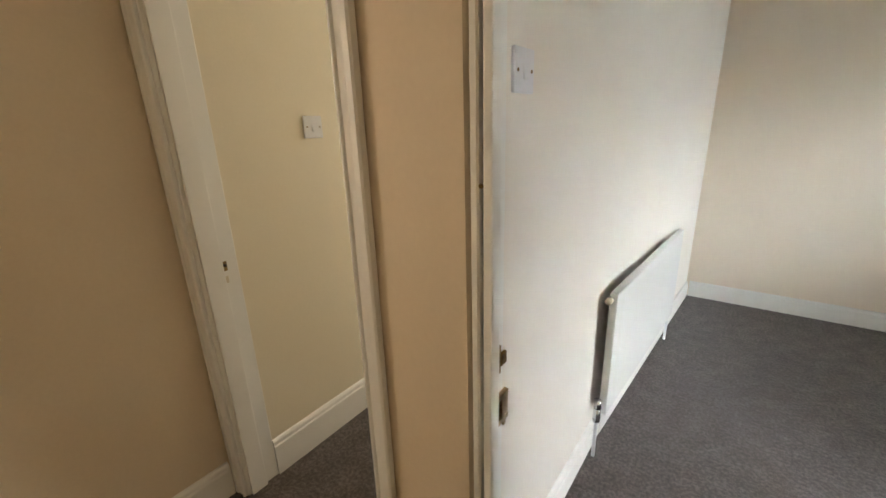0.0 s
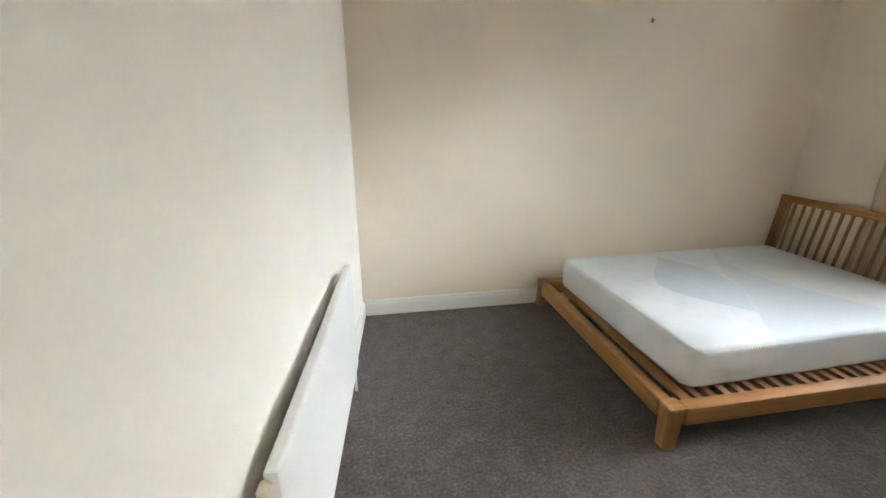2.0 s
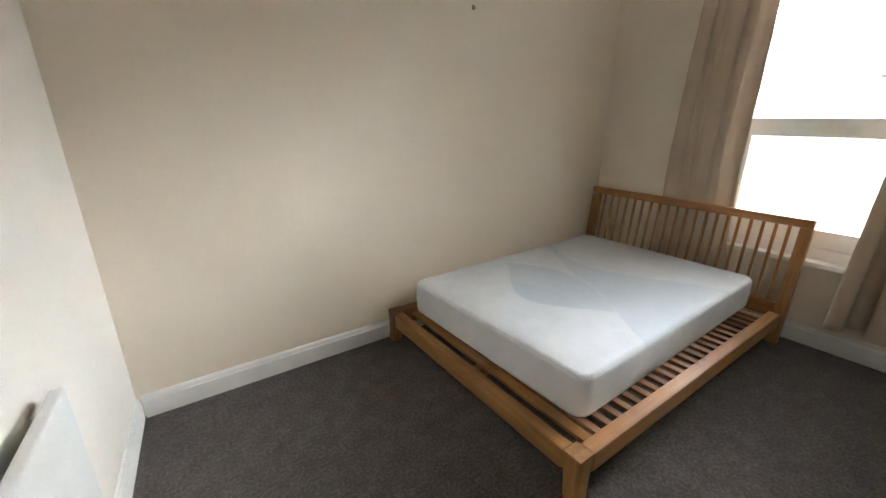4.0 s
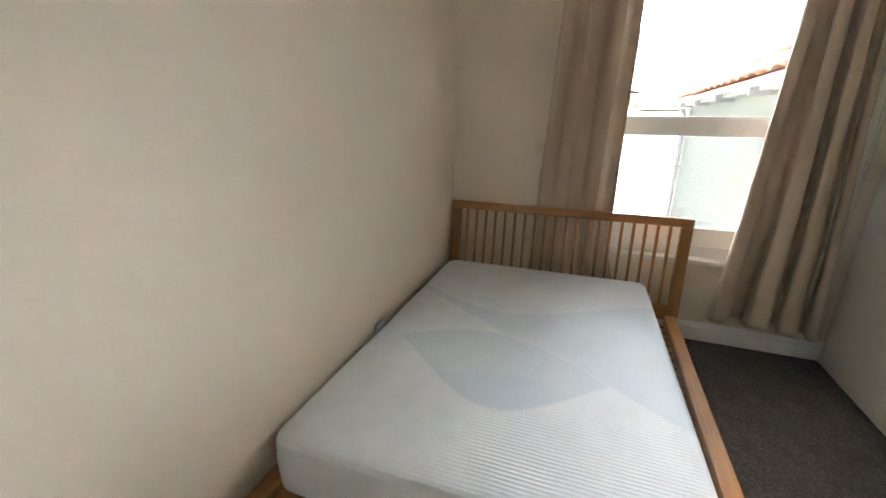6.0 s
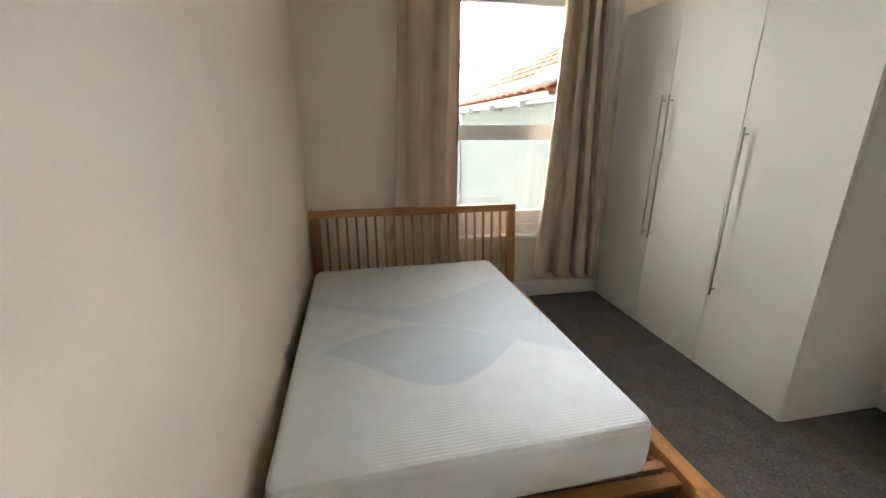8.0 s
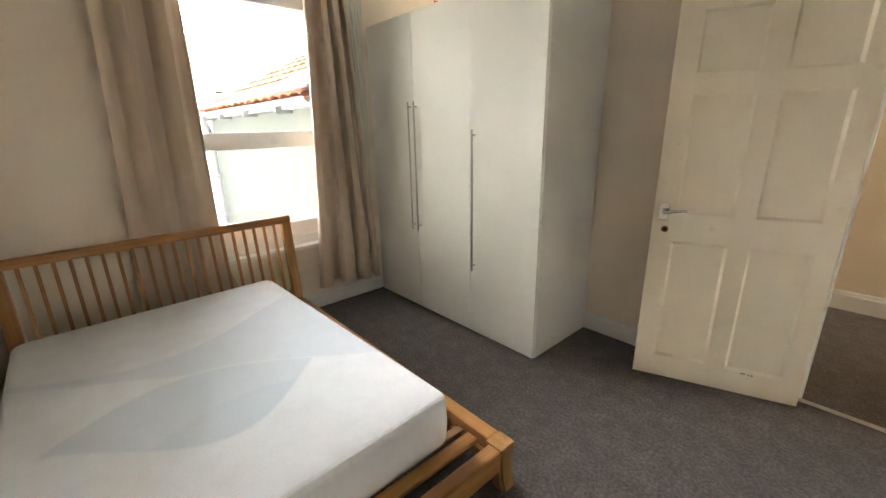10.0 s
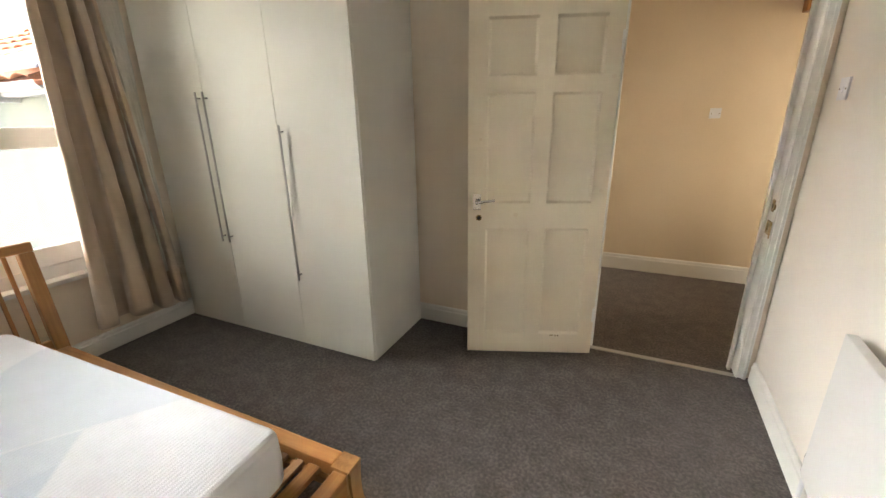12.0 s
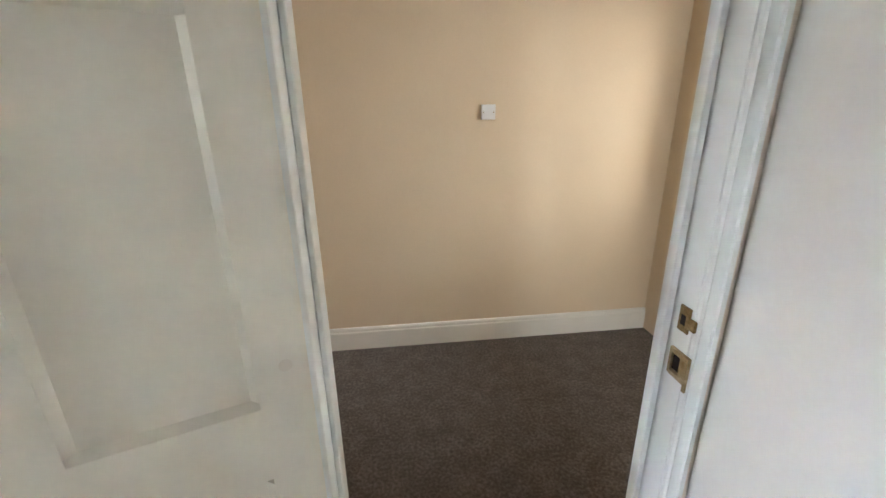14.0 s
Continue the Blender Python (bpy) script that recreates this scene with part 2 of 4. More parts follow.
KEEP = surface("worn_brass", (0.30, 0.20, 0.09), (0.62, 0.50, 0.30), 0.4, 1.0, scale=45, fine=300, bump=0.1, depth=0.0005)
DARK = surface("dark_hole", (0.012, 0.009, 0.007), (0.03, 0.022, 0.016), 0.8, scale=40)
UPVC = surface("white_window_frame", (0.74, 0.74, 0.73), (0.80, 0.80, 0.79), 0.3, scale=5, fine=200, bump=0.03, depth=0.0005)
CARPET = carpet_material()
OAK_X = wood_material("oak_along_bed", 0, (0.25, 0.095, 0.022), (0.38, 0.165, 0.044), (0.47, 0.235, 0.072))
OAK_Y = wood_material("oak_across_bed", 1, (0.25, 0.095, 0.022), (0.38, 0.165, 0.044), (0.47, 0.235, 0.072))
OAK_Z = wood_material("oak_upright", 2, (0.22, 0.09, 0.024), (0.33, 0.15, 0.046), (0.42, 0.215, 0.072))
SLATW = wood_material("pine_slat", 1, (0.21, 0.095, 0.04), (0.31, 0.155, 0.07), (0.40, 0.22, 0.11), 0.5)
COVER = mattress_material()
CURTAIN = fabric_material("taupe_satin", (0.50, 0.375, 0.27), (0.60, 0.465, 0.35))
LINING = fabric_material("cream_lining", (0.60, 0.57, 0.49), (0.68, 0.65, 0.57), 0.1, 0.8)
GLASS = glass_material()
# pale render, darkened in its colour to offset the strong light outside
RENDERW = surface("dimmed_render", (0.115, 0.134, 0.124), (0.15, 0.170, 0.159), 0.85, scale=1.5, fine=60, bump=0.3, depth=0.005)
TERRA = surface("terracotta", (0.27, 0.08, 0.036), (0.42, 0.15, 0.075), 0.8, scale=7, fine=60, bump=0.3, depth=0.004)
# colour of the shadow painted on the neighbour's tiled roof
ROOF_SHADE = surface("blue_grey_roof_shade", (0.10, 0.105, 0.16), (0.15, 0.155, 0.22), 0.7, scale=5, fine=40)
GUTTER = surface("grey_gutter", (0.25, 0.26, 0.28), (0.34, 0.35, 0.37), 0.45, scale=8)
PAVING = surface("ground_cover", (0.30, 0.29, 0.25), (0.44, 0.425, 0.38), 0.9, scale=0.4, fine=12, bump=0.3, depth=0.01)
FARWALL = surface("far_render", (0.55, 0.53, 0.49), (0.68, 0.66, 0.62), 0.85, scale=0.4, fine=8)
FARROOF = surface("far_slate_roof", (0.32, 0.28, 0.25), (0.44, 0.39, 0.35), 0.85, scale=0.5, fine=8)
# far panes: the sky's reflection is put into this pale base colour
PANE = surface("pane_sky_tone", (0.42, 0.44, 0.46), (0.52, 0.54, 0.56), 0.12, scale=2)
BRICKY = surface("outer_brick", (0.26, 0.16, 0.11), (0.38, 0.25, 0.18), 0.85, scale=5, fine=40)


# ---- builders ----
def add_box(bm, x0, y0, z0, x1, y1, z1, bevel=0.0, segs=1):
    r = bmesh.ops.create_cube(bm, size=1.0, matrix=Matrix.Translation(((x0 + x1) / 2, (y0 + y1) / 2, (z0 + z1) / 2)) @ Matrix.Diagonal((x1 - x0, y1 - y0, z1 - z0, 1)))
    if bevel:
        edges = list({e for v in r["verts"] for e in v.link_edges})
        bmesh.ops.bevel(bm, geom=edges, offset=bevel, segments=segs, profile=0.6, affect="EDGES")
    return bm


def box(x0, y0, z0, x1, y1, z1, bevel=0.0, segs=1):
    return add_box(bmesh.new(), x0, y0, z0, x1, y1, z1, bevel, segs)


def add_rod(bm, a, b, r0, r1=None, n=14):
    a, b = Vector(a), Vector(b)
    m = Matrix.Translation((a + b) / 2) @ (b - a).to_track_quat("Z", "Y").to_matrix().to_4x4()
    bmesh.ops.create_cone(bm, cap_ends=True, segments=n, radius1=r0, radius2=r0 if r1 is None else r1, depth=(b - a).length, matrix=m)
    return bm


def rod(a, b, r0, r1=None, n=14):
    return add_rod(bmesh.new(), a, b, r0, r1, n)


def prism(points, axis, lo, hi):
    """A closed profile of (u, v) points pushed along an axis: x: (y, z), y: (x, z), z: (x, y)."""
    bm = bmesh.new()

    def at(u, v, w):
        return {"x": (w, u, v), "y": (u, w, v), "z": (u, v, w)}[axis]

    lows, highs = [bm.verts.new(at(u, v, lo)) for u, v in points], [bm.verts.new(at(u, v, hi)) for u, v in points]
    bm.faces.new(lows)
    bm.faces.new(highs)
    for n in range(len(points)):
        k = (n + 1) % len(points)
        bm.faces.new((lows[n], lows[k], highs[k], highs[n]))
    bmesh.ops.recalc_face_normals(bm, faces=bm.faces)
    return bm


def mesh_of(name, bm, mat, smooth=False):
    me = bpy.data.meshes.new(name)
    bm.to_mesh(me)
    bm.free()
    me.materials.append(mat)
    if smooth:
        for p in me.polygons:
            p.use_smooth = True
    return me


def part(name, bm, mat, parent, label="", smooth=False):
    ob = new(name, mesh_of(name, bm, mat, smooth))
    ob.parent = parent
    return tagged(ob, label)


def thing(name, label, category, m=None, group=""):
    ob = new(name)
    ob.matrix_world = m or Matrix()
    ob.empty_display_size = 0.1
    return tagged(ob, label, category, group)


def structure(name, bm, mat, label, category, m=None):
    ob = new(name, mesh_of(name, bm, mat))
    if m:
        ob.matrix_world = m
    return tagged(ob, label, category, kind="structure")


# ---- plan ----
TOP = 2.58
WEST = pose(-0.158, 1.0, 0, 0, 0, -math.degrees(math.atan(0.078)))
WEST_DOOR = pose(-0.1855, 0, 0, 0, 0, -math.degrees(math.atan(0.0255)))
EAST_X, NORTH_Y, SOUTH_Y0 = 3.57, 3.0, -0.125
DOOR_X0, DOOR_X1, DOOR_H = -0.108, 0.67, 2.005
D2_X0, D2_X1 = -1.20, -0.415
HALL_X0, HALL_X1, HALL_Y = -1.28, 2.7, -1.665
WIN_Y0, WIN_Y1, WIN_Z0, WIN_Z1 = 0.98, 2.02, 0.55, 2.33

# floors
structure("floor_1", box(-0.3, -0.05, -0.12, EAST_X, NORTH_Y, 0.0), CARPET, "grey-brown speckled cut-pile bedroom carpet", "floor")
structure("floor_2", box(-3.5, HALL_Y, -0.12, HALL_X1, -0.05, 0.0), CARPET, "grey-brown speckled carpet of the landing", "floor")
structure("floor_3", box(HALL_X0 + 0.06, -0.05, -0.12, -0.30, NORTH_Y, 0.0), CARPET, "grey-brown carpet of the neighbouring room", "floor")
structure("threshold_strip", box(DOOR_X0, -0.07, 0.0, DOOR_X1, -0.035, 0.006, 0.002), STEEL, "thin worn metal carpet strip in the doorway", "threshold strip")

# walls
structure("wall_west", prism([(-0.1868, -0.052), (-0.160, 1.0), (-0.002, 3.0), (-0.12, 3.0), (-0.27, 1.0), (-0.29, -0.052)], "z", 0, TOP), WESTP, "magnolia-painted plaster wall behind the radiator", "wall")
structure("wall_north", box(-0.13, NORTH_Y, 0, EAST_X + 0.28, NORTH_Y + 0.2, TOP), WALL, "magnolia-painted plaster wall along the bed", "wall")
bm = box(EAST_X, -0.1, 0, EAST_X + 0.28, WIN_Y0, TOP)
add_box(bm, EAST_X, WIN_Y1, 0, EAST_X + 0.28, NORTH_Y, TOP)
add_box(bm, EAST_X, WIN_Y0, 0, EAST_X + 0.28, WIN_Y1, WIN_Z0 - 0.03)
add_box(bm, EAST_X, WIN_Y0, WIN_Z1, EAST_X + 0.28, WIN_Y1, TOP)
structure("wall_east", bm, WALL, "magnolia-painted plaster wall with the window", "wall")
def doorway_wall(ya, yb, xa, xb, middle_y):
    bm = box(D2_X1 + 0.03, ya, 0, DOOR_X0 - 0.03, middle_y, TOP)
    add_box(bm, DOOR_X1 + 0.03, ya, 0, xb, yb, TOP)
    add_box(bm, DOOR_X0 - 0.03, ya, DOOR_H + 0.03, DOOR_X1 + 0.03, yb, TOP)
    add_box(bm, D2_X0 - 0.03, ya, DOOR_H + 0.03, D2_X1 + 0.03, yb, TOP)
    add_box(bm, xa, ya, 0, D2_X0 - 0.03, yb, TOP)
    return bm


structure("wall_south", doorway_wall(-0.10, 0, HALL_X0, HALL_X1, -0.055), WALL, "magnolia-painted plaster wall with two doorways", "wall")
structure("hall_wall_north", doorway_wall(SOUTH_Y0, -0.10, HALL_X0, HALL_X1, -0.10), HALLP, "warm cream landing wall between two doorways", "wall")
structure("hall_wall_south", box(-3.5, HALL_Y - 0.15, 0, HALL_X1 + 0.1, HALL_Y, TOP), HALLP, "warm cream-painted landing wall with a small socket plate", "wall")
# the opening in this wall is added, out of view, for the landing lamps
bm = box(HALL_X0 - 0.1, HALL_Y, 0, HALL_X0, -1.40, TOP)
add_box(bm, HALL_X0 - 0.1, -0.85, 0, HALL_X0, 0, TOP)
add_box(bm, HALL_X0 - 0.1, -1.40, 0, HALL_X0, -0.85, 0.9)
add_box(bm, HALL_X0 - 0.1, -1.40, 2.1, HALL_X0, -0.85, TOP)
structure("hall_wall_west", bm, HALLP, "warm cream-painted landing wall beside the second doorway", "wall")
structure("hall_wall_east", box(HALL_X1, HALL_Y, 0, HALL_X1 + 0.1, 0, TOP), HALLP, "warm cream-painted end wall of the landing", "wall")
structure("side_wall_west", box(HALL_X0 - 0.1, 0, 0, D2_X0 - 0.01, NORTH_Y + 0.2, TOP), CREAMW, "cream-painted wall seen through the second doorway", "wall")
bm = box(D2_X0 - 0.01, NORTH_Y, 0, -1.05, NORTH_Y + 0.2, TOP)
add_box(bm, -0.45, NORTH_Y, 0, -0.13, NORTH_Y + 0.2, TOP)
add_box(bm, -1.05, NORTH_Y, 0, -0.45, NORTH_Y + 0.2, 0.7)
add_box(bm, -1.05, NORTH_Y, 2.25, -0.45, NORTH_Y + 0.2, TOP)
structure("side_wall_north", bm, WALL, "cream-painted end wall of the neighbouring room", "wall")

# assumed box in the landing corner; it hides the wall and lamp behind
structure("corner_boxing", box(HALL_X0, HALL_Y, 0, -1.15, -1.42, TOP, 0.003), HALLP, "painted boxing in the corner of the landing", "boxing")

# unseen walls added to close the passage and keep sunlight out
structure("added_passage_wall_west", box(-3.62, HALL_Y - 0.15, 0, -3.5, 0.1, TOP), HALLP, "plain unseen wall that closes the added passage and stops the sun", "wall")
structure("added_passage_wall_north", box(-3.5, 0, 0, HALL_X0 - 0.1, 0.1, TOP), HALLP, "plain unseen wall that closes the added passage beyond the landing", "wall")

# ceiling, and an unseen roof slab sized by the sun's shadow outside
structure("ceiling", box(-3.62, HALL_Y - 0.15, TOP, EAST_X + 0.28, NORTH_Y + 0.2, TOP + 0.1), CEIL, "plain white-painted plaster ceiling", "ceiling")
structure("roof", box(-3.8, -4.0, TOP + 0.1, EAST_X + 0.45, 6.0, 2.9), BRICKY, "plain unseen slab over the house that stops the sun", "roof")


# skirting
def skirting(name, m, length, height, label):
    """A board along local y, its back on x = 0, with a stepped and rounded top."""
    prof = [(0, 0), (0.018, 0), (0.018, height - 0.032), (0.013, height - 0.026), (0.013, height - 0.012), (0.008, height - 0.003), (0, height)]
    return structure(name, prism(prof, "y", 0, length), GLOSSW, label, "skirting board", m)


skirting("baseboard_west", WEST @ pose(0, 0.002, 0), 1.985, 0.125, "white-painted skirting board below the radiator")
skirting("baseboard_west_door", WEST_DOOR @ pose(0, -0.028, 0), 1.026, 0.125, "white-painted skirting board beside the doorway")
skirting("baseboard_north", pose(0.02, NORTH_Y, 0, 0, 0, -90), EAST_X - 0.02, 0.125, "white-painted skirting board behind the bed")
skirting("baseboard_east", pose(EAST_X, 0, 0, 0, 0, 180) @ pose(0, -NORTH_Y + 0.02, 0), NORTH_Y - 0.04, 0.125, "white-painted skirting board below the window")
skirting("baseboard_south", pose(EAST_X - 0.02, 0, 0, 0, 0, 90), EAST_X - DOOR_X1 - 0.12, 0.125, "white-painted skirting board behind the open door")
skirting("hall_baseboard_south", pose(HALL_X1, HALL_Y, 0, 0, 0, 90), HALL_X1 + 1.15, 0.15, "tall white-painted landing skirting board")
skirting("hall_baseboard_west", pose(HALL_X0, -1.42, 0), SOUTH_Y0 + 1.42 - 0.025, 0.15, "tall white-painted landing skirting board")
skirting("hall_baseboard_middle", pose(D2_X1 + 0.07, SOUTH_Y0, 0, 0, 0, -90), 0.225, 0.15, "short white-painted skirting board between two doorways")
skirting("hall_baseboard_east", pose(DOOR_X1 + 0.08, SOUTH_Y0, 0, 0, 0, -90), HALL_X1 - DOOR_X1 - 0.1, 0.15, "tall white-painted landing skirting board")
skirting("side_baseboard", pose(D2_X0 - 0.01, 0.006, 0), NORTH_Y - 0.01, 0.17, "white-painted skirting board beyond the second doorway")


# door linings and architraves
def lining(name, x0, x1, label, y1, west_y1, stop):
    root = new(name)
    tagged(root, label, "door frame", kind="structure")
    y0, h = SOUTH_Y0 - 0.004, DOOR_H
    part("jamb", box(x0 - 0.012, y0, 0, x0, west_y1, h, 0.002), GLOSSW, root)
    part("jamb", box(x1, y0, 0, x1 + 0.03, y1, h, 0.002), GLOSSW, root)
    part("head", box(x0 - 0.03, y0, h, x1 + 0.03, y1, h + 0.03, 0.002), GLOSSW, root)
    part("door_stop", box(x0 + (0.009 if stop > 0.02 else 0), y0 - (0.006 if stop > 0.02 else -0.012), 0, x0 + stop, west_y1 - 0.055, h, 0.003, 2), GLOSSW, root)
    part("door_stop", box(x1 - 0.012, y0 + 0.012, 0, x1, y1 - 0.049, h, 0.002), GLOSSW, root)
    part("door_stop", box(x0 + stop, y0 + 0.012, h - 0.012, x1 - 0.012, y1 - 0.049, h, 0.002), GLOSSW, root)
    return root


def moulding(w, t):
    """An old painted architrave in section: bead, hollow and raised outer band."""
    return [(0, 0), (0, t * 0.55), (w * 0.08, t * 0.8), (w * 0.16, t * 0.8), (w * 0.22, t * 0.5), (w * 0.45, t * 0.62), (w * 0.62, t * 0.75), (w * 0.68, t), (w * 0.92, t), (w, t * 0.8), (w, 0)]


def architrave(root, x, y, w, t, sx, sy, h):
    """One upright, from x away to side sx, proud of the wall to side sy."""
    return part("architrave", prism([(x + sx * u, y + sy * v) for u, v in moulding(w, t)], "z", 0, h), GLOSSW, root, "moulded white architrave")


frame_1 = lining("door_frame_1", DOOR_X0, DOOR_X1, "chipped white-painted bedroom door frame", -0.016, -0.050, 0.025)
architrave(frame_1, DOOR_X0 - 0.003, -0.053, 0.048, 0.022, -1, 1, DOOR_H + 0.06)
architrave(frame_1, DOOR_X1 + 0.008, 0.004, 0.064, 0.02, 1, 1, DOOR_H + 0.06)
part("architrave", box(DOOR_X0 - 0.012, SOUTH_Y0 - 0.014, 0, DOOR_X0 + 0.003, SOUTH_Y0 - 0.003, DOOR_H + 0.008, 0.003), GLOSSW, frame_1)
architrave(frame_1, DOOR_X1 + 0.008, SOUTH_Y0 - 0.004, 0.06, 0.018, 1, -1, DOOR_H + 0.06)
part("plinth_block", box(DOOR_X1 - 0.006, SOUTH_Y0 - 0.030, 0, DOOR_X1 + 0.072, SOUTH_Y0 - 0.006, 0.24, 0.006, 2), GLOSSW, frame_1)
part("architrave", box(DOOR_X0 - 0.028, 0.002, DOOR_H + 0.008, DOOR_X1 + 0.072, 0.022, DOOR_H + 0.07, 0.003), GLOSSW, frame_1)
part("architrave", box(DOOR_X0 - 0.04, SOUTH_Y0 - 0.022, DOOR_H + 0.008, DOOR_X1 + 0.068, SOUTH_Y0 - 0.004, DOOR_H + 0.07, 0.003), GLOSSW, frame_1)
# worn rebated keeps: a flat plate with a lip for the latch, an open brass box for the old lock
bm = box(DOOR_X0 - 0.001, -0.092, 0.952, DOOR_X0 + 0.004, -0.060, 1.012, 0.001)
add_box(bm, DOOR_X0 - 0.001, -0.062, 0.966, DOOR_X0 + 0.006, -0.040, 0.992, 0.0015)
plate = part("strike_plate", bm, BRASS, frame_1, "dark metal latch keep with a lip")
part("keep_hole", box(DOOR_X0 + 0.0035, -0.084, 0.968, DOOR_X0 + 0.0046, -0.070, 0.992), DARK, plate, "dark keep hole")
bm = box(DOOR_X0 - 0.001, -0.096, 0.838, DOOR_X0 + 0.007, -0.088, 0.905, 0.001)
add_box(bm, DOOR_X0 - 0.001, -0.088, 0.838, DOOR_X0 + 0.009, -0.036, 0.849, 0.001)
add_box(bm, DOOR_X0 - 0.001, -0.088, 0.894, DOOR_X0 + 0.009, -0.036, 0.905, 0.001)
add_box(bm, DOOR_X0 - 0.001, -0.060, 0.849, DOOR_X0 + 0.008, -0.036, 0.894, 0.001)
add_box(bm, DOOR_X0 - 0.001, -0.046, 0.818, DOOR_X0 + 0.004, -0.036, 0.838, 0.001)
plate = part("strike_plate", bm, KEEP, frame_1, "tarnished brass box keep of an old lock")
part("keep_hole", box(DOOR_X0 + 0.0005, -0.087, 0.851, DOOR_X0 + 0.002, -0.061, 0.892), DARK, plate, "dark keep hole")
for z in (1.32, 0.60, 0.03):
    part("screw", rod((DOOR_X0 + 0.002, SOUTH_Y0 - 0.006, z), (DOOR_X0 + 0.006, SOUTH_Y0 - 0.010, z), 0.004, n=8), BRASS, frame_1, "small rusty screw head")
frame_2 = lining("door_frame_2", D2_X0, D2_X1, "white-painted frame of the second doorway", 0.004, 0.004, 0.012)
architrave(frame_2, D2_X0 - 0.008, SOUTH_Y0 - 0.004, 0.066, 0.018, -1, -1, DOOR_H + 0.06)
architrave(frame_2, D2_X1 + 0.008, SOUTH_Y0 - 0.004, 0.06, 0.018, 1, -1, DOOR_H + 0.06)
part("architrave", box(D2_X0 - 0.072, SOUTH_Y0 - 0.022, DOOR_H + 0.008, D2_X1 + 0.068, SOUTH_Y0 - 0.004, DOOR_H + 0.07, 0.003), GLOSSW, frame_2)
plate = part("strike_plate", box(D2_X0 - 0.001, -0.062, 0.945, D2_X0 + 0.003, -0.035, 0.98, 0.001), BRASS, frame_2, "small dark metal latch keep")
part("latch_pin", rod((D2_X0 + 0.002, -0.050, 0.968), (D2_X0 + 0.014, -0.044, 0.968), 0.006, n=10), DARK, plate, "dark latch pin")
part("strike_plate", box(D2_X0 - 0.001, -0.060, 0.90, D2_X0 + 0.003, -0.038, 0.925, 0.001), CREAMP, frame_2, "painted-over lock keep")


# ---- open panelled door ----
def panel_door():
    ang = math.degrees(math.atan2(0.265, 0.714))
    root = thing("panelled_door", "open six-panel door in worn off-white paint", "door", pose(0.666, 0.045, 0.012, 0, 0, ang))
    W, H, T = 0.762, 1.975, 0.040
    cols, rows = [(0.082, 0.327), (0.413, 0.662)], [(0.13, 0.805), (0.95, 1.53), (1.61, 1.885)]
    bm = bmesh.new()
    # stiles, rails and the middle upright
    for x0, x1 in ((0, cols[0][0]), (cols[0][1], cols[1][0]), (cols[1][1], W)):
        add_box(bm, x0, -T, 0, x1, 0, H)
    edges = [0] + [v for r in rows for v in r] + [H]
    for c in cols:
        for z0, z1 in zip(edges[::2], edges[1::2]):
            add_box(bm, c[0], -T, z0, c[1], 0, z1)
    bmesh.ops.remove_doubles(bm, verts=bm.verts, dist=0.0001)
    part("frame", bm, DOORW, root, "off-white painted stiles and rails")
    for c in cols:
        for r in rows:
            x0, x1, z0, z1 = c[0] - 0.001, c[1] + 0.001, r[0] - 0.001, r[1] + 0.001
            bm = box(x0, -T + 0.014, z0, x1, -0.014, z1)
            p = part("panel", bm, DOORW, root)
            b = 0.014
            for a in ((x0, z0, x1, z0 + b), (x0, z1 - b, x1, z1), (x0, z0 + b, x0 + b, z1 - b), (x1 - b, z0 + b, x1, z1 - b)):
                vert = a[2] - a[0] < a[3] - a[1]
                if vert:
                    s = 1 if a[0] == x0 else -1
                    e = a[0] if s == 1 else a[2]
                    prof = [(e, -0.0145), (e + s * b, -0.0145), (e + s * b * 0.88, -0.0125), (e + s * b * 0.12, -0.0015), (e, -0.001)]
                    part("bead", prism(prof, "z", a[1], a[3]), DOORW, p)
                else:
                    s = 1 if a[1] == z0 else -1
                    e = a[1] if s == 1 else a[3]
                    prof = [(-0.0145, e), (-0.0145, e + s * b), (-0.0125, e + s * b * 0.88), (-0.0015, e + s * b * 0.12), (-0.001, e)]
                    part("bead", prism(prof, "x", a[0], a[2]), DOORW, p)
    # lever handle on its plate, and the bored lock hole
    plate = part("handle_plate", box(0.690, 0.0, 0.915, 0.735, 0.008, 0.985 + 0.02, 0.003, 2), CHROME, root, "square chrome handle plate")
    bm = rod((0.712, 0.006, 0.962), (0.712, 0.045, 0.962), 0.009)
    add_rod(bm, (0.716, 0.043, 0.962), (0.615, 0.047, 0.976), 0.0085, 0.0065)
    part("lever", bm, CHROME, plate, "polished chrome lever", True)
    rim = part("lock_hole", rod((0.700, -0.002, 0.868), (0.700, 0.003, 0.868), 0.017, n=20), BRASS, root, "round brass rim of an empty lock hole")
    part("hole", rod((0.700, 0.001, 0.868), (0.700, 0.0036, 0.868), 0.011, n=16), DARK, rim, "dark lock hole")
    for z in (0.22, 1.72):
        bm = box(-0.006, -0.004, z, 0.010, 0.003, z + 0.09, 0.001)
        add_rod(bm, (-0.003, 0.003, z), (-0.003, 0.003, z + 0.09), 0.006, n=10)
        part("hinge", bm, GLOSSW, root, "painted-over butt hinge")
    # chipped paint along the bottom rail and dull marks
    rnd = random.Random(4)
    for x in (0.20, 0.215, 0.232, 0.246):
        w = rnd.uniform(0.006, 0.014)
        part("paint_chip", box(x, -0.0006, 0.117 + rnd.uniform(-0.003, 0.003), x + w, 0.0006, 0.122 + rnd.uniform(0, 0.004)), BRASS, root, "brown chip in the paint")
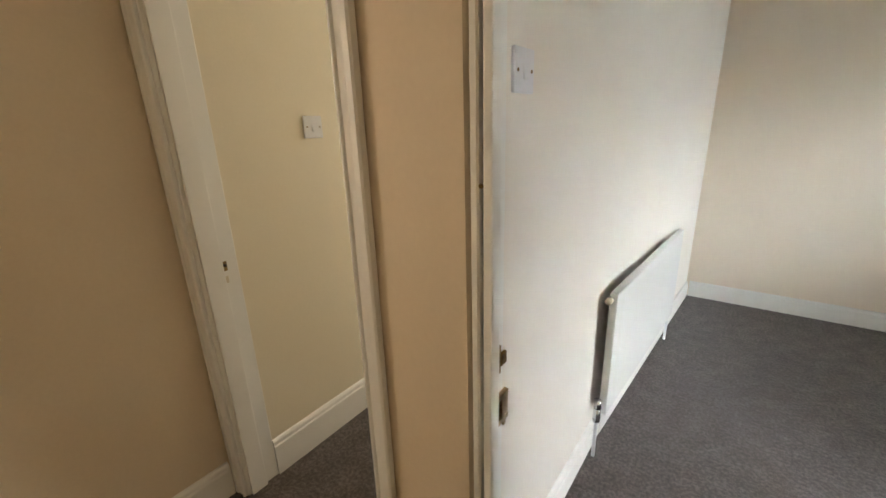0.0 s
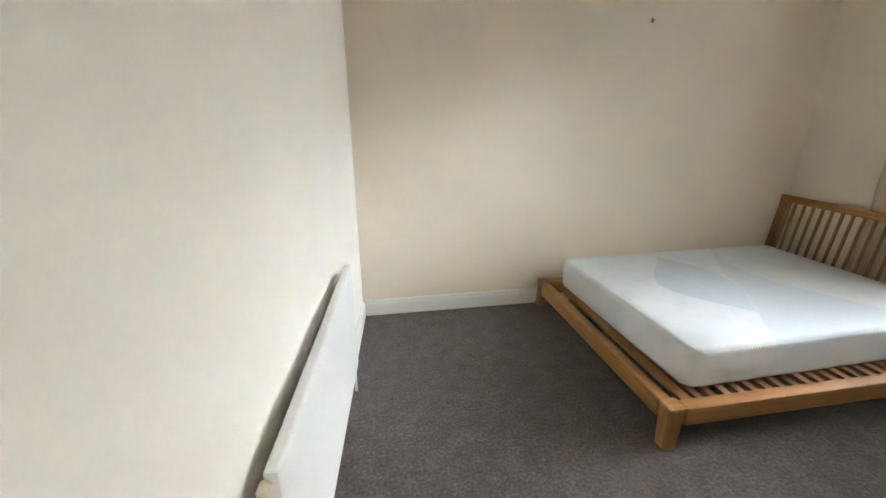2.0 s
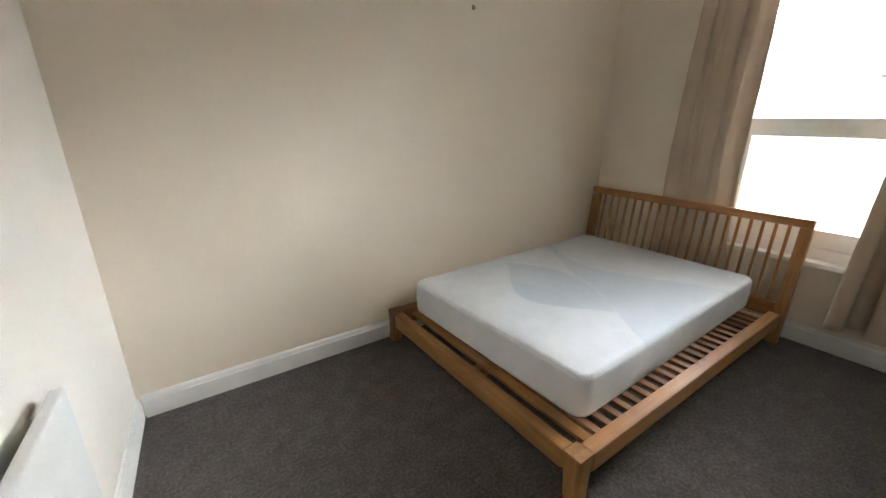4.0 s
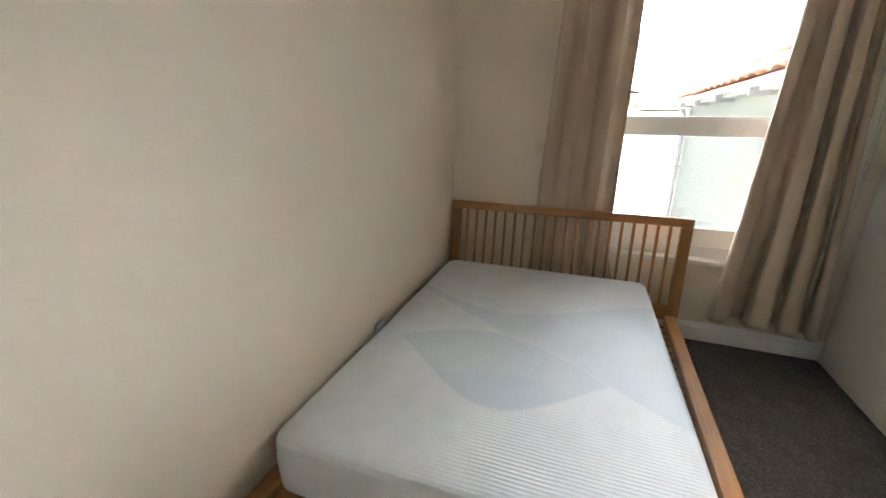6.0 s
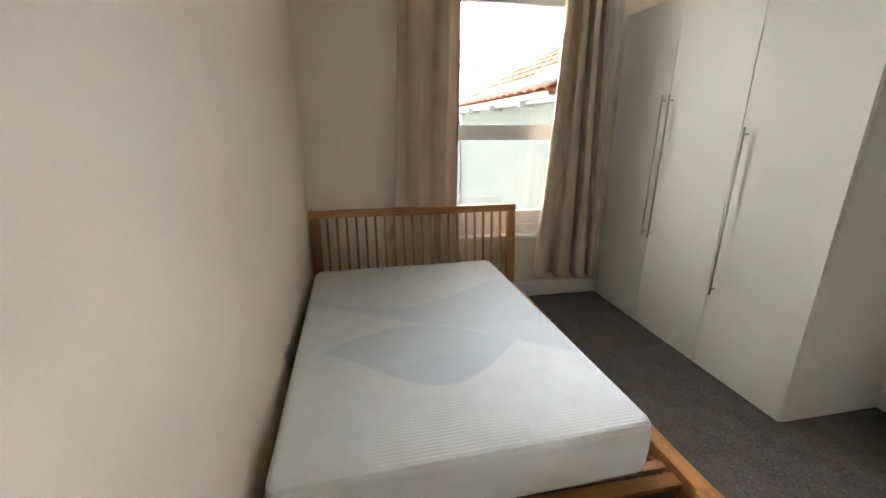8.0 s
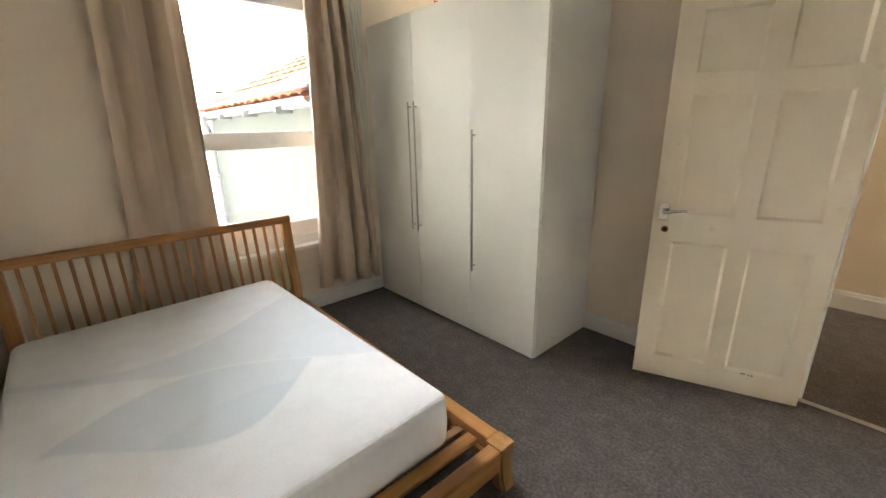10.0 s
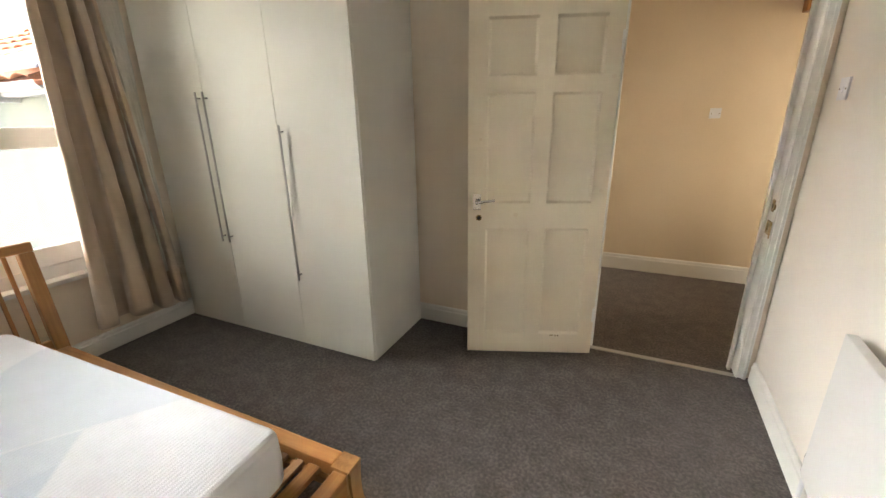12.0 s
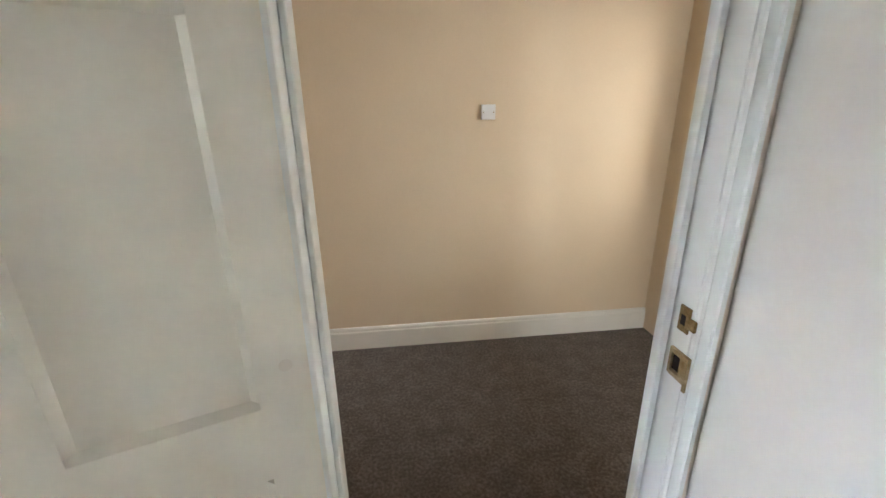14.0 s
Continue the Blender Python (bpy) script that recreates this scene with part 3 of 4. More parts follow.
    for x, z, r in ((0.492, 0.885, 0.013), (0.695, 1.30, 0.008), (0.035, 1.02, 0.011), (0.03, 1.60, 0.012)):
        part("filler_patch", rod((x, -0.001, z), (x, 0.0007, z), r, n=18), FILLER, root, "yellowed filler patch")
    return root


panel_door()


# ---- window ----
def window():
    root = new("window_1")
    tagged(root, "white sash-style window with a thick middle rail", "window", kind="structure")
    x0, x1 = 3.63, 3.70
    y0, y1, z0, z1 = WIN_Y0, WIN_Y1, WIN_Z0, WIN_Z1
    for n, b in (("jamb", (y0, z0, y0 + 0.07, z1)), ("jamb", (y1 - 0.07, z0, y1, z1)), ("head", (y0 + 0.07, z1 - 0.10, y1 - 0.07, z1)), ("bottom_rail", (y0 + 0.07, z0, y1 - 0.07, z0 + 0.075))):
        part(n, box(x0, b[0], b[1], x1, b[2], b[3], 0.004), UPVC, root)
    part("sash_rail", box(x0 + 0.004, y0 + 0.07, z0 + 0.075, x1 - 0.01, y1 - 0.07, 0.738, 0.005), UPVC, root)
    part("sash_stile", box(x0 + 0.004, y0 + 0.07, 0.738, x1 - 0.01, y0 + 0.105, 1.30, 0.004), UPVC, root)
    part("sash_stile", box(x0 + 0.004, y1 - 0.105, 0.738, x1 - 0.01, y1 - 0.07, 1.30, 0.004), UPVC, root)
    part("middle_rail", box(x0 - 0.006, y0 + 0.07, 1.297, x1 - 0.006, y1 - 0.07, 1.41, 0.006, 2), UPVC, root, "thick white middle rail")
    for za, zb in ((0.738, 1.297), (1.41, z1 - 0.10)):
        g = part("pane", box(x0 + 0.034, y0 + 0.07, za, x0 + 0.040, y1 - 0.07, zb), GLASS, root, "clear glass pane")
        g.visible_shadow = False
    part("window_sill", box(EAST_X - 0.02, y0 - 0.03, z0 - 0.03, x0 + 0.01, y1 + 0.03, z0, 0.006, 2), GLOSSW, root, "white-painted window board")
    for ya, yb in ((y0, y0 + 0.004), (y1 - 0.004, y1)):
        part("reveal", box(EAST_X + 0.001, ya, z0, x0, yb, z1), WALL, root)


window()


# assumed window, out of view, that carries the next room's added lamp
def side_window():
    root = new("window_2")
    tagged(root, "plain white assumed window of the neighbouring room, out of view", "window", kind="structure")
    y0, y1 = NORTH_Y + 0.06, NORTH_Y + 0.12
    for b in ((-1.05, 0.7, -0.99, 2.25), (-0.51, 0.7, -0.45, 2.25), (-0.99, 0.7, -0.51, 0.77), (-0.99, 2.18, -0.51, 2.25), (-0.99, 1.42, -0.51, 1.49)):
        part("frame", box(b[0], y0, b[1], b[2], y1, b[3], 0.003), UPVC, root)
    for za, zb in ((0.77, 1.42), (1.49, 2.18)):
        g = part("pane", box(-0.99, y0 + 0.025, za, -0.51, y0 + 0.031, zb), GLASS, root, "clear glass pane")
        g.visible_shadow = False


side_window()


# ---- curtains ----
def curtain_sheet(edge_a, edge_b, z0, z1, x_of, folds, amp, phase, seed, mat, name, parent, hem=0.0, label="", squeeze=None):
    """A hanging cloth between two edges that lean, with folds that grow downwards."""
    bm = bmesh.new()
    nu, nv = 110, 46
    rnd = random.Random(seed)
    ph = [rnd.uniform(0, 6.28) for _ in range(4)]
    grid = []
    for j in range(nv + 1):
        v = j / nv
        row = []
        for i in range(nu + 1):
            u = i / nu
            ya, yb = edge_a(v), edge_b(v)
            warp = u + 0.035 * math.sin(2.1 * v + ph[0]) * math.sin(6.28 * u + ph[1])
            a = amp * (0.62 + 0.38 * (1 - v)) * (0.75 + 0.25 * math.sin(5 * u + ph[2]))
            a *= squeeze(v) if squeeze else 1.0
            f = math.sin(6.2832 * folds * warp + phase + 0.5 * math.sin(3.0 * v + ph[3]))
            f = math.copysign(abs(f) ** 0.72, f)
            wrinkle = 0.0055 * math.sin(34 * v + 9 * u + ph[1]) * math.sin(17 * v - 23 * u + ph[2])
            y = ya + (yb - ya) * u + 0.35 * a * math.sin(12.566 * folds * warp + 2 * phase)
            row.append(bm.verts.new((x_of(v) + a * f + wrinkle, y, z0 + (z1 - z0) * v + hem * math.sin(3.1 * u + 0.4) * (1 - v) ** 6)))
        grid.append(row)
    for j in range(nv):
        for i in range(nu):
            bm.faces.new((grid[j][i], grid[j][i + 1], grid[j + 1][i + 1], grid[j + 1][i]))
    ob = part(name, bm, mat, parent, label, True)
    sol = ob.modifiers.new("thickness", "SOLIDIFY")
    sol.thickness = 0.002
    return ob


track = thing("curtain_track", "slim white curtain track above the window", "curtain track")
part("rail", box(3.49, 0.62, 2.49, 3.515, 2.5, 2.51, 0.003), UPVC, track)
for y in (0.7, 1.5, 2.42):
    part("bracket", box(3.515, y, 2.488, EAST_X, y + 0.025, 2.512, 0.002), UPVC, track)
left = thing("curtain", "full-length taupe satin curtain hanging behind the headboard", "curtain", group="bedroom curtains")
curtain_sheet(lambda v: 1.895 - 0.02 * v - 0.14 * max(0.0, 1 - v / 0.2) ** 1.5, lambda v: 2.42 - 0.12 * v, 0.14, 2.49, lambda v: 3.534 - 0.036 * min(1.0, max(0.0, (v - 0.30) / 0.12)), 2.7, 0.056, 0.6, 11, CURTAIN, "cloth", left,
              squeeze=lambda v: 0.22 + 0.78 * min(1.0, max(0.0, (v - 0.26) / 0.16)))
right = thing("curtain", "full-length taupe satin curtain with deep folds beside the wardrobe", "curtain", group="bedroom curtains")
curtain_sheet(lambda v: 1.275 - 0.115 * v ** 0.8, lambda v: 0.73 + 0.14 * v, 0.185, 2.49, lambda v: 3.462, 3.3, 0.082, 2.2, 5, CURTAIN, "cloth", right, 0.03)
curtain_sheet(lambda v: 0.80 + 0.07 * v, lambda v: 0.735 - 0.035 * v, 0.42, 2.49, lambda v: 3.47, 1.2, 0.014, 0.4, 8, LINING, "lining", right, 0.0, "pale cream curtain lining")
hook = thing("tieback_hook", "small white curtain tieback hook on the wall", "hook")
bm = rod((EAST_X, 0.745, 0.585), (3.515, 0.745, 0.585), 0.006)
add_rod(bm, (3.517, 0.725, 0.585), (3.517, 0.768, 0.585), 0.007)
part("peg", bm, PLASTIC, hook)


# ---- bed ----
BED_X0, BED_X1, BED_Y0, BED_Y1 = 1.365, 3.50, 1.45, 2.972


def bed():
    root = thing("bed_frame", "low oak double bed frame with a slatted headboard", "bed", pose(0, 0, 0))
    top, low = 0.212, 0.118
    # foot posts, splayed and rounded
    for y, s in ((BED_Y0, 1), (BED_Y1, -1)):
        bm = bmesh.new()
        rings = []
        for z, o, w in ((0.0, -0.004, 0.072), (0.06, 0.002, 0.076), (0.13, 0.003, 0.082), (0.205, 0.0, 0.086), (top + 0.003, 0.004, 0.078)):
            ya, yb = y + s * o, y + s * (o + w)
            rings.append([bm.verts.new(c) for c in ((BED_X0 + o, ya, z), (BED_X0 + o + w, ya, z), (BED_X0 + o + w, yb, z), (BED_X0 + o, yb, z))])
        for a, b in zip(rings, rings[1:]):
            for n in range(4):
                bm.faces.new((a[n], a[(n + 1) % 4], b[(n + 1) % 4], b[n]))
        bm.faces.new(rings[0])
        bm.faces.new(rings[-1])
        bmesh.ops.recalc_face_normals(bm, faces=bm.faces)
        bmesh.ops.bevel(bm, geom=[e for e in bm.edges if abs(e.verts[0].co.z - e.verts[1].co.z) > 0.03], offset=0.012, segments=2, affect="EDGES")
        part("leg", bm, OAK_Z, root)
    # rails
    part("foot_rail", box(BED_X0 + 0.004, BED_Y0 + 0.086, low, BED_X0 + 0.066, BED_Y1 - 0.086, top, 0.008, 2), OAK_Y, root)
    part("side_rail", box(BED_X0 + 0.086, BED_Y0 + 0.004, low, 3.40, BED_Y0 + 0.070, top, 0.008, 2), OAK_X, root)
    part("side_rail", box(BED_X0 + 0.086, BED_Y1 - 0.070, low, 3.40, BED_Y1 - 0.004, top, 0.008, 2), OAK_X, root)
    for y in (BED_Y0 + 0.070, BED_Y1 - 0.092):
        part("ledger", box(BED_X0 + 0.09, y, 0.122, 3.39, y + 0.022, 0.156, 0.002), OAK_X, root)
    part("centre_beam", box(BED_X0 + 0.066, 2.18, 0.088, 3.40, 2.225, 0.152, 0.003), OAK_X, root)
    part("end_board", box(1.505, BED_Y0 + 0.072, 0.158, 1.562, BED_Y1 - 0.072, 0.180, 0.003), OAK_Y, root)
    # slats
    n = 23
    first = None
    for k in range(n):
        x = 1.605 + k * (3.33 - 1.605) / (n - 1)
        if first is None:
            first = part("slat", box(-0.019, BED_Y0 + 0.073, 0, 0.019, BED_Y1 - 0.073, 0.018, 0.002), SLATW, root)
            ob = first
        else:
            ob = new("slat", first.data)
            ob.parent = root
        ob.location = (x, 0, 0.1585)
    # headboard, leaning back
    lean = pose(3.415, 0, 0.0, 0, 6.2, 0)
    rails = (("headboard_post", box(-0.022, BED_Y0 - 0.012, 0.0, 0.030, BED_Y0 + 0.053, 0.772, 0.008, 2), OAK_Z), ("headboard_post", box(-0.022, BED_Y1 - 0.058, 0.0, 0.030, BED_Y1 + 0.010, 0.772, 0.008, 2), OAK_Z),
             ("top_rail", box(-0.026, BED_Y0 - 0.014, 0.770, 0.014, BED_Y1 + 0.012, 0.826, 0.010, 2), OAK_Y), ("bottom_rail", box(-0.012, BED_Y0 + 0.053, 0.17, 0.020, BED_Y1 - 0.058, 0.265, 0.004), OAK_Y))
    for name, bm, mat in rails:
        part(name, bm, mat, root).matrix_local = lean
    count = 20
    first = None
    for k in range(count):
        y = BED_Y0 + 0.105 + k * (BED_Y1 - BED_Y0 - 0.213) / (count - 1)
        if first is None:
            first = part("spindle", box(-0.004, -0.009, 0.262, 0.012, 0.009, 0.773, 0.002), OAK_Z, root)
            ob = first
        else:
            ob = new("spindle", first.data)
            ob.parent = root
        ob.matrix_local = lean @ pose(0, y, 0)
    for k in range(7):
        part("bolt", rod((1.62 + k * 0.26, BED_Y0 + 0.080, 0.1745), (1.62 + k * 0.26, BED_Y0 + 0.080, 0.179), 0.005, n=8), BRASS, root, "dark slat screw")
    return root


bed()


def mattress():
    ob = thing("mattress", "bare white mattress with pale blue wave pattern on the bed", "mattress", pose(2.495, 2.285, 0.1775, 0, 0, 1.4))
    lx, ly, h, r = 1.89 / 2, 1.325 / 2, 0.218, 0.032
    bm = bmesh.new()
    nx, ny = 56, 40

    def outline(ins, z):
        pts, rc = [], 0.07 - min(ins, 0.05)
        for cx, cy, a0 in ((lx, ly, 0), (-lx, ly, 90), (-lx, -ly, 180), (lx, -ly, 270)):
            sx, sy = math.copysign(1, cx), math.copysign(1, cy)
            for q in range(9):
                a = radians(a0 + q * 90 / 8)
                pts.append((cx - sx * (ins + rc) + rc * math.cos(a), cy - sy * (ins + rc) + rc * math.sin(a), z))
        return [bm.verts.new(p) for p in pts]

    rings = [outline(r, 0.0)]
    for q in range(1, 7):
        a = radians(90 * q / 6)
        rings.append(outline(r * (1 - math.sin(a)), r * (1 - math.cos(a))))
    rings.append(outline(-0.004, h * 0.5))
    for q in range(0, 7):
        a = radians(90 * q / 6)
        rings.append(outline(r * (1 - math.cos(a)), h - r + r * math.sin(a)))
    for q in range(1, 8):
        rings.append(outline(r + q * 0.078, h + 0.0012 * q))
    for a, b in zip(rings, rings[1:]):
        for n in range(len(a)):
            k = (n + 1) % len(a)
            bm.faces.new((a[n], a[k], b[k], b[n]))
    bm.faces.new(rings[0])
    bm.faces.new(rings[-1])
    bmesh.ops.recalc_face_normals(bm, faces=bm.faces)
    side = bm.copy()
    bmesh.ops.delete(bm, geom=[f for f in bm.faces if f.calc_center_median().z < h - r * 0.6], context="FACES")
    bmesh.ops.delete(side, geom=[f for f in side.faces if f.calc_center_median().z >= h - r * 0.6], context="FACES")
    part("top_panel", bm, COVER, ob, "white ribbed knit top with pale blue waves", True)
    part("side_border", side, COVER, ob, "plain white knitted border", True)
    return ob


mattress()


# ---- wardrobe ----
def bar_handle(x, z0, z1, parent):
    bm = rod((x, 0.668, z0), (x, 0.668, z1), 0.006, n=14)
    for z in (z0 + 0.035, z1 - 0.035):
        add_rod(bm, (x, 0.640, z), (x, 0.668, z), 0.005, n=10)
    part("handle", bm, STEEL, parent, "long brushed-steel bar handle", True)


def wardrobe():
    root = thing("wardrobe", "tall white three-door wardrobe with long steel handles", "wardrobe")
    x0, x1, h = 1.862, 3.528, 2.165
    part("side_panel", box(x0, 0.022, 0.0, x0 + 0.018, 0.619, h, 0.001), CARCASS, root)
    part("side_panel", box(x1 - 0.018, 0.022, 0.0, x1, 0.619, h, 0.001), CARCASS, root)
    part("top_panel", box(x0 + 0.018, 0.022, h - 0.018, x1 - 0.018, 0.619, h, 0.001), CARCASS, root)
    part("back_panel", box(x0 + 0.018, 0.022, 0.02, x1 - 0.018, 0.030, h - 0.018), CARCASS, root)
    part("plinth", box(x0 + 0.018, 0.560, 0.0, x1 - 0.018, 0.578, 0.07), CARCASS, root)
    seams = (x0, 2.408, 2.972, x1)
    doors = []
    for a, b in zip(seams, seams[1:]):
        doors.append(part("door", box(a + 0.0015, 0.621, 0.005, b - 0.0015, 0.640, h - 0.001, 0.0012), LAMINATE, root, "flat white laminate door"))
    bar_handle(2.366, 0.475, 1.40, doors[0])
    bar_handle(2.938, 0.660, 1.595, doors[1])
    bar_handle(3.003, 0.660, 1.595, doors[2])


wardrobe()


# ---- radiator ----
def radiator():
    root = thing("radiator", "flat white panel radiator on the wall beside the doorway", "radiator", WEST)
    y0, y1, z0, z1 = -0.115, 1.085, 0.205, 0.765
    part("panel", box(0.040, y0, z0, 0.072, y1, z1, 0.006, 2), RADW, root)
    for y in (y0 + 0.16, y1 - 0.16):
        part("bracket", box(0.0, y, z0 + 0.05, 0.052, y + 0.03, z1 - 0.27), RADW, root)
    for y, s in ((y0, -1), (y1, 1)):
        part("top_plug", rod((0.044, y + s * 0.0, z1 - 0.03), (0.044, y + s * 0.022, z1 - 0.03), 0.014), CREAMP, root, "small cream blanking plug", True)
        bm = rod((0.044, y - s * 0.02, z0 + 0.03), (0.044, y + s * 0.03, z0 + 0.03), 0.011)
        add_rod(bm, (0.044, y + s * 0.03, z0 + 0.045), (0.044, y + s * 0.03, z0 - 0.02), 0.015)
        valve = part("valve", bm, CHROME, root, "chrome radiator valve", True)
        part("valve_cap", rod((0.044, y + s * 0.03, z0 + 0.045), (0.044, y + s * 0.03, z0 + 0.085), 0.016, 0.014), PLASTIC if s > 0 else CHROME, valve, "", True)
        part("pipe", rod((0.044, y + s * 0.03, z0 - 0.02), (0.044, y + s * 0.03, 0.0), 0.0075), PLASTIC, root, "white-painted copper pipe", True)


radiator()


# ---- plates and small fittings ----
def light_switch(name, m, label):
    """Plate in the local y-z plane, facing +x."""
    root = thing(name, label, "light switch", m)
    part("plate", box(0, -0.043, -0.043, 0.009, 0.043, 0.043, 0.003, 2), PLASTIC, root)
    part("rocker", prism([(0.008, -0.017), (0.013, -0.016), (0.009, 0.016), (0.008, 0.017)], "y", -0.0075, 0.0075), PLASTIC, root)
    for y in (-0.030, 0.030):
        part("screw", rod((0.008, y, 0), (0.0102, y, 0), 0.0035, n=10), BRASS, root, "small metal plate screw")
    return root


light_switch("light_switch", WEST_DOOR @ pose(0, 0.158, 1.510), "white plastic rocker light switch beside the bedroom doorway")
light_switch("light_switch", pose(D2_X0 - 0.01, 0.40, 1.42), "white plastic light switch beyond the second doorway")
plate = thing("wall_plate", "small cream wall plate with two screws on the landing", "wall plate", pose(-0.023, HALL_Y, 1.432, 0, 0, 90))
part("plate", box(-0.004, -0.040, -0.040, 0.010, 0.040, 0.040, 0.003, 2), PLASTIC, plate)
part("button", rod((0.009, 0, 0), (0.0125, 0, 0), 0.007), PLASTIC, plate)
for y in (-0.028, 0.028):
    part("screw", rod((0.009, y, 0), (0.0112, y, 0), 0.0035, n=10), BRASS, plate, "small metal plate screw")
box_thing = thing("wall_box", "small brown wooden box high on the landing wall", "box")
part("case", box(-0.58, HALL_Y, 2.11, -0.44, HALL_Y + 0.09, 2.36, 0.008, 2), OAK_Z, box_thing)
part("lid", box(-0.59, HALL_Y, 2.36, -0.43, HALL_Y + 0.10, 2.375, 0.003), OAK_Z, box_thing)
wall_hook = thing("wall_hook", "small dark metal picture hook on the wall", "hook")
bm = box(2.050, 2.990, 2.045, 2.062, NORTH_Y, 2.072, 0.002)
add_rod(bm, (2.056, 2.992, 2.050), (2.056, 2.978, 2.046), 0.004)
add_rod(bm, (2.056, 2.979, 2.044), (2.056, 2.977, 2.062), 0.0035)
part("hook", bm, BRASS, wall_hook)
sock = thing("socket", "white plastic wall socket low beside the bed", "socket", pose(2.40, NORTH_Y, 0.335, 0, 0, -90))
part("plate", box(0, -0.043, -0.043, 0.009, 0.043, 0.030, 0.003, 2), PLASTIC, sock)


# ---- outside ----
def terrain():
    bm = bmesh.new()
    xs = [-900, -120, -30, 3.0, 12, 25, 40, 55, 70, 85, 100, 120, 145, 180, 300, 900]
    ys = [-900, -300, -120, -80, -50, -25, -10, 0, 10, 25, 50, 80, 120, 300, 900]

    def height(x, y):
        rise = max(0.0, min(1.0, (x - 22) / 95))
        rise = rise * rise * (3 - 2 * rise)
        return -3.4 + 17.0 * rise + (1.2 * math.sin(x * 0.05 + 1) * math.sin(y * 0.06) if x > 30 else 0)

    g = [[bm.verts.new((x, y, height(x, y))) for y in ys] for x in xs]
    for i in range(len(xs) - 1):
        for j in range(len(ys) - 1):
            bm.faces.new((g[i][j], g[i + 1][j], g[i + 1][j + 1], g[i][j + 1]))
    structure("ground", bm, PAVING, "pale open ground rising to a far hillside", "ground")
    return height


ground_height = terrain()


def extension():
    """The low wing next door: rendered wall, clay-tiled roof, gutter and downpipe."""
    root = thing("neighbour_house", "pale rendered house wing with a clay-tiled roof", "house")
    xa, xb, yw, eave = 3.90, 7.72, 0.86, 1.66
    pitch, run = math.tan(radians(27.5)), 3.0
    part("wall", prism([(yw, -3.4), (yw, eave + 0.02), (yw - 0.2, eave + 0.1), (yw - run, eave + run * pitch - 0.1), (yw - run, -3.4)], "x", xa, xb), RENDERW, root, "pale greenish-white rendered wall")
    part("soffit", box(xa, yw, eave - 0.05, xb + 0.12, yw + 0.10, eave + 0.03, 0.005), GUTTER, root, "pale painted eaves board")
    bm = bmesh.new()
    seg = 10
    prof = [(yw + 0.145 + 0.045 * math.cos(radians(180 + 180 * k / seg)), eave + 0.02 + 0.045 * math.sin(radians(180 + 180 * k / seg))) for k in range(seg + 1)]
    prof += [(y * 0.86 + (yw + 0.145) * 0.14, z + 0.005) for y, z in reversed(prof)]
    part("gutter", prism(prof, "x", xa, xb + 0.15), GUTTER, root, "grey half-round gutter")
    for x in (4.6, 5.6, 6.6, 7.5):
        part("gutter_bracket", box(x, yw, eave - 0.085, x + 0.03, yw + 0.16, eave - 0.02, 0.004), GUTTER, root)
    bm = rod((xb - 0.06, yw + 0.13, eave - 0.02), (xb - 0.06, yw + 0.05, eave - 0.25), 0.036)
    add_rod(bm, (xb - 0.06, yw + 0.05, eave - 0.24), (xb - 0.06, yw + 0.05, -3.4), 0.036)
    part("downpipe", bm, GUTTER, root, "grey rainwater downpipe", True)
    for z in (0.75, -0.9, -2.4):
        part("pipe_clip", box(xb - 0.11, yw, z, xb - 0.01, yw + 0.095, z + 0.03, 0.004), GUTTER, root)
    roof = part("roof", prism([(yw + 0.12, eave + 0.0), (yw + 0.12, eave + 0.03), (yw - run, eave + (run + 0.12) * pitch + 0.03), (yw - run, eave + (run + 0.12) * pitch)], "x", xa, xb + 0.1), TERRA, root, "terracotta clay-tiled roof")
    # painted shadow: blue-grey sheet over the lowest courses, tapering from the window wall
    bm = bmesh.new()
    rim = [(xa, yw + 0.15), (7.2, yw + 0.15), (5.7, yw + 0.0), (xa, yw - 0.45)]
    up = [bm.verts.new((x, y, eave + 0.118 + (yw + 0.14 - y) * pitch)) for x, y in rim]
    dn = [bm.verts.new((v.co.x, v.co.y, v.co.z - 0.02)) for v in up]
    bm.faces.new(up)
    bm.faces.new(dn[::-1])
    for k in range(4):
        bm.faces.new((up[k], dn[k], dn[(k + 1) % 4], up[(k + 1) % 4]))
    part("painted_roof_shadow", bm, ROOF_SHADE, root, "blue-grey sheet painted as a shadow along the eaves")
    # pantiles: each a curved piece laid in courses
    tw, tl = 0.235, 0.30
    bm = bmesh.new()
    ring = 6
    grid = []
    for e in (0, 1):
        row = []
        for k in range(ring + 1):
            u = k / ring
            row.append((u * tw, e * (tl + 0.05), 0.028 * math.sin(3.1416 * u) + (0.030 if e == 0 else 0.0)))
        grid.append(row)
    tops = [[bm.verts.new(c) for c in row] for row in grid]
    lows = [[bm.verts.new((x, y, z - 0.014)) for x, y, z in row] for row in grid]
    for k in range(ring):
        bm.faces.new((tops[0][k], tops[0][k + 1], tops[1][k + 1], tops[1][k]))
        bm.faces.new((lows[0][k], lows[1][k], lows[1][k + 1], lows[0][k + 1]))
        bm.faces.new((tops[0][k], lows[0][k], lows[0][k + 1], tops[0][k + 1]))
    data = mesh_of("tile", bm, TERRA, True)
    tilt = math.degrees(math.atan(pitch))
    rnd = random.Random(2)
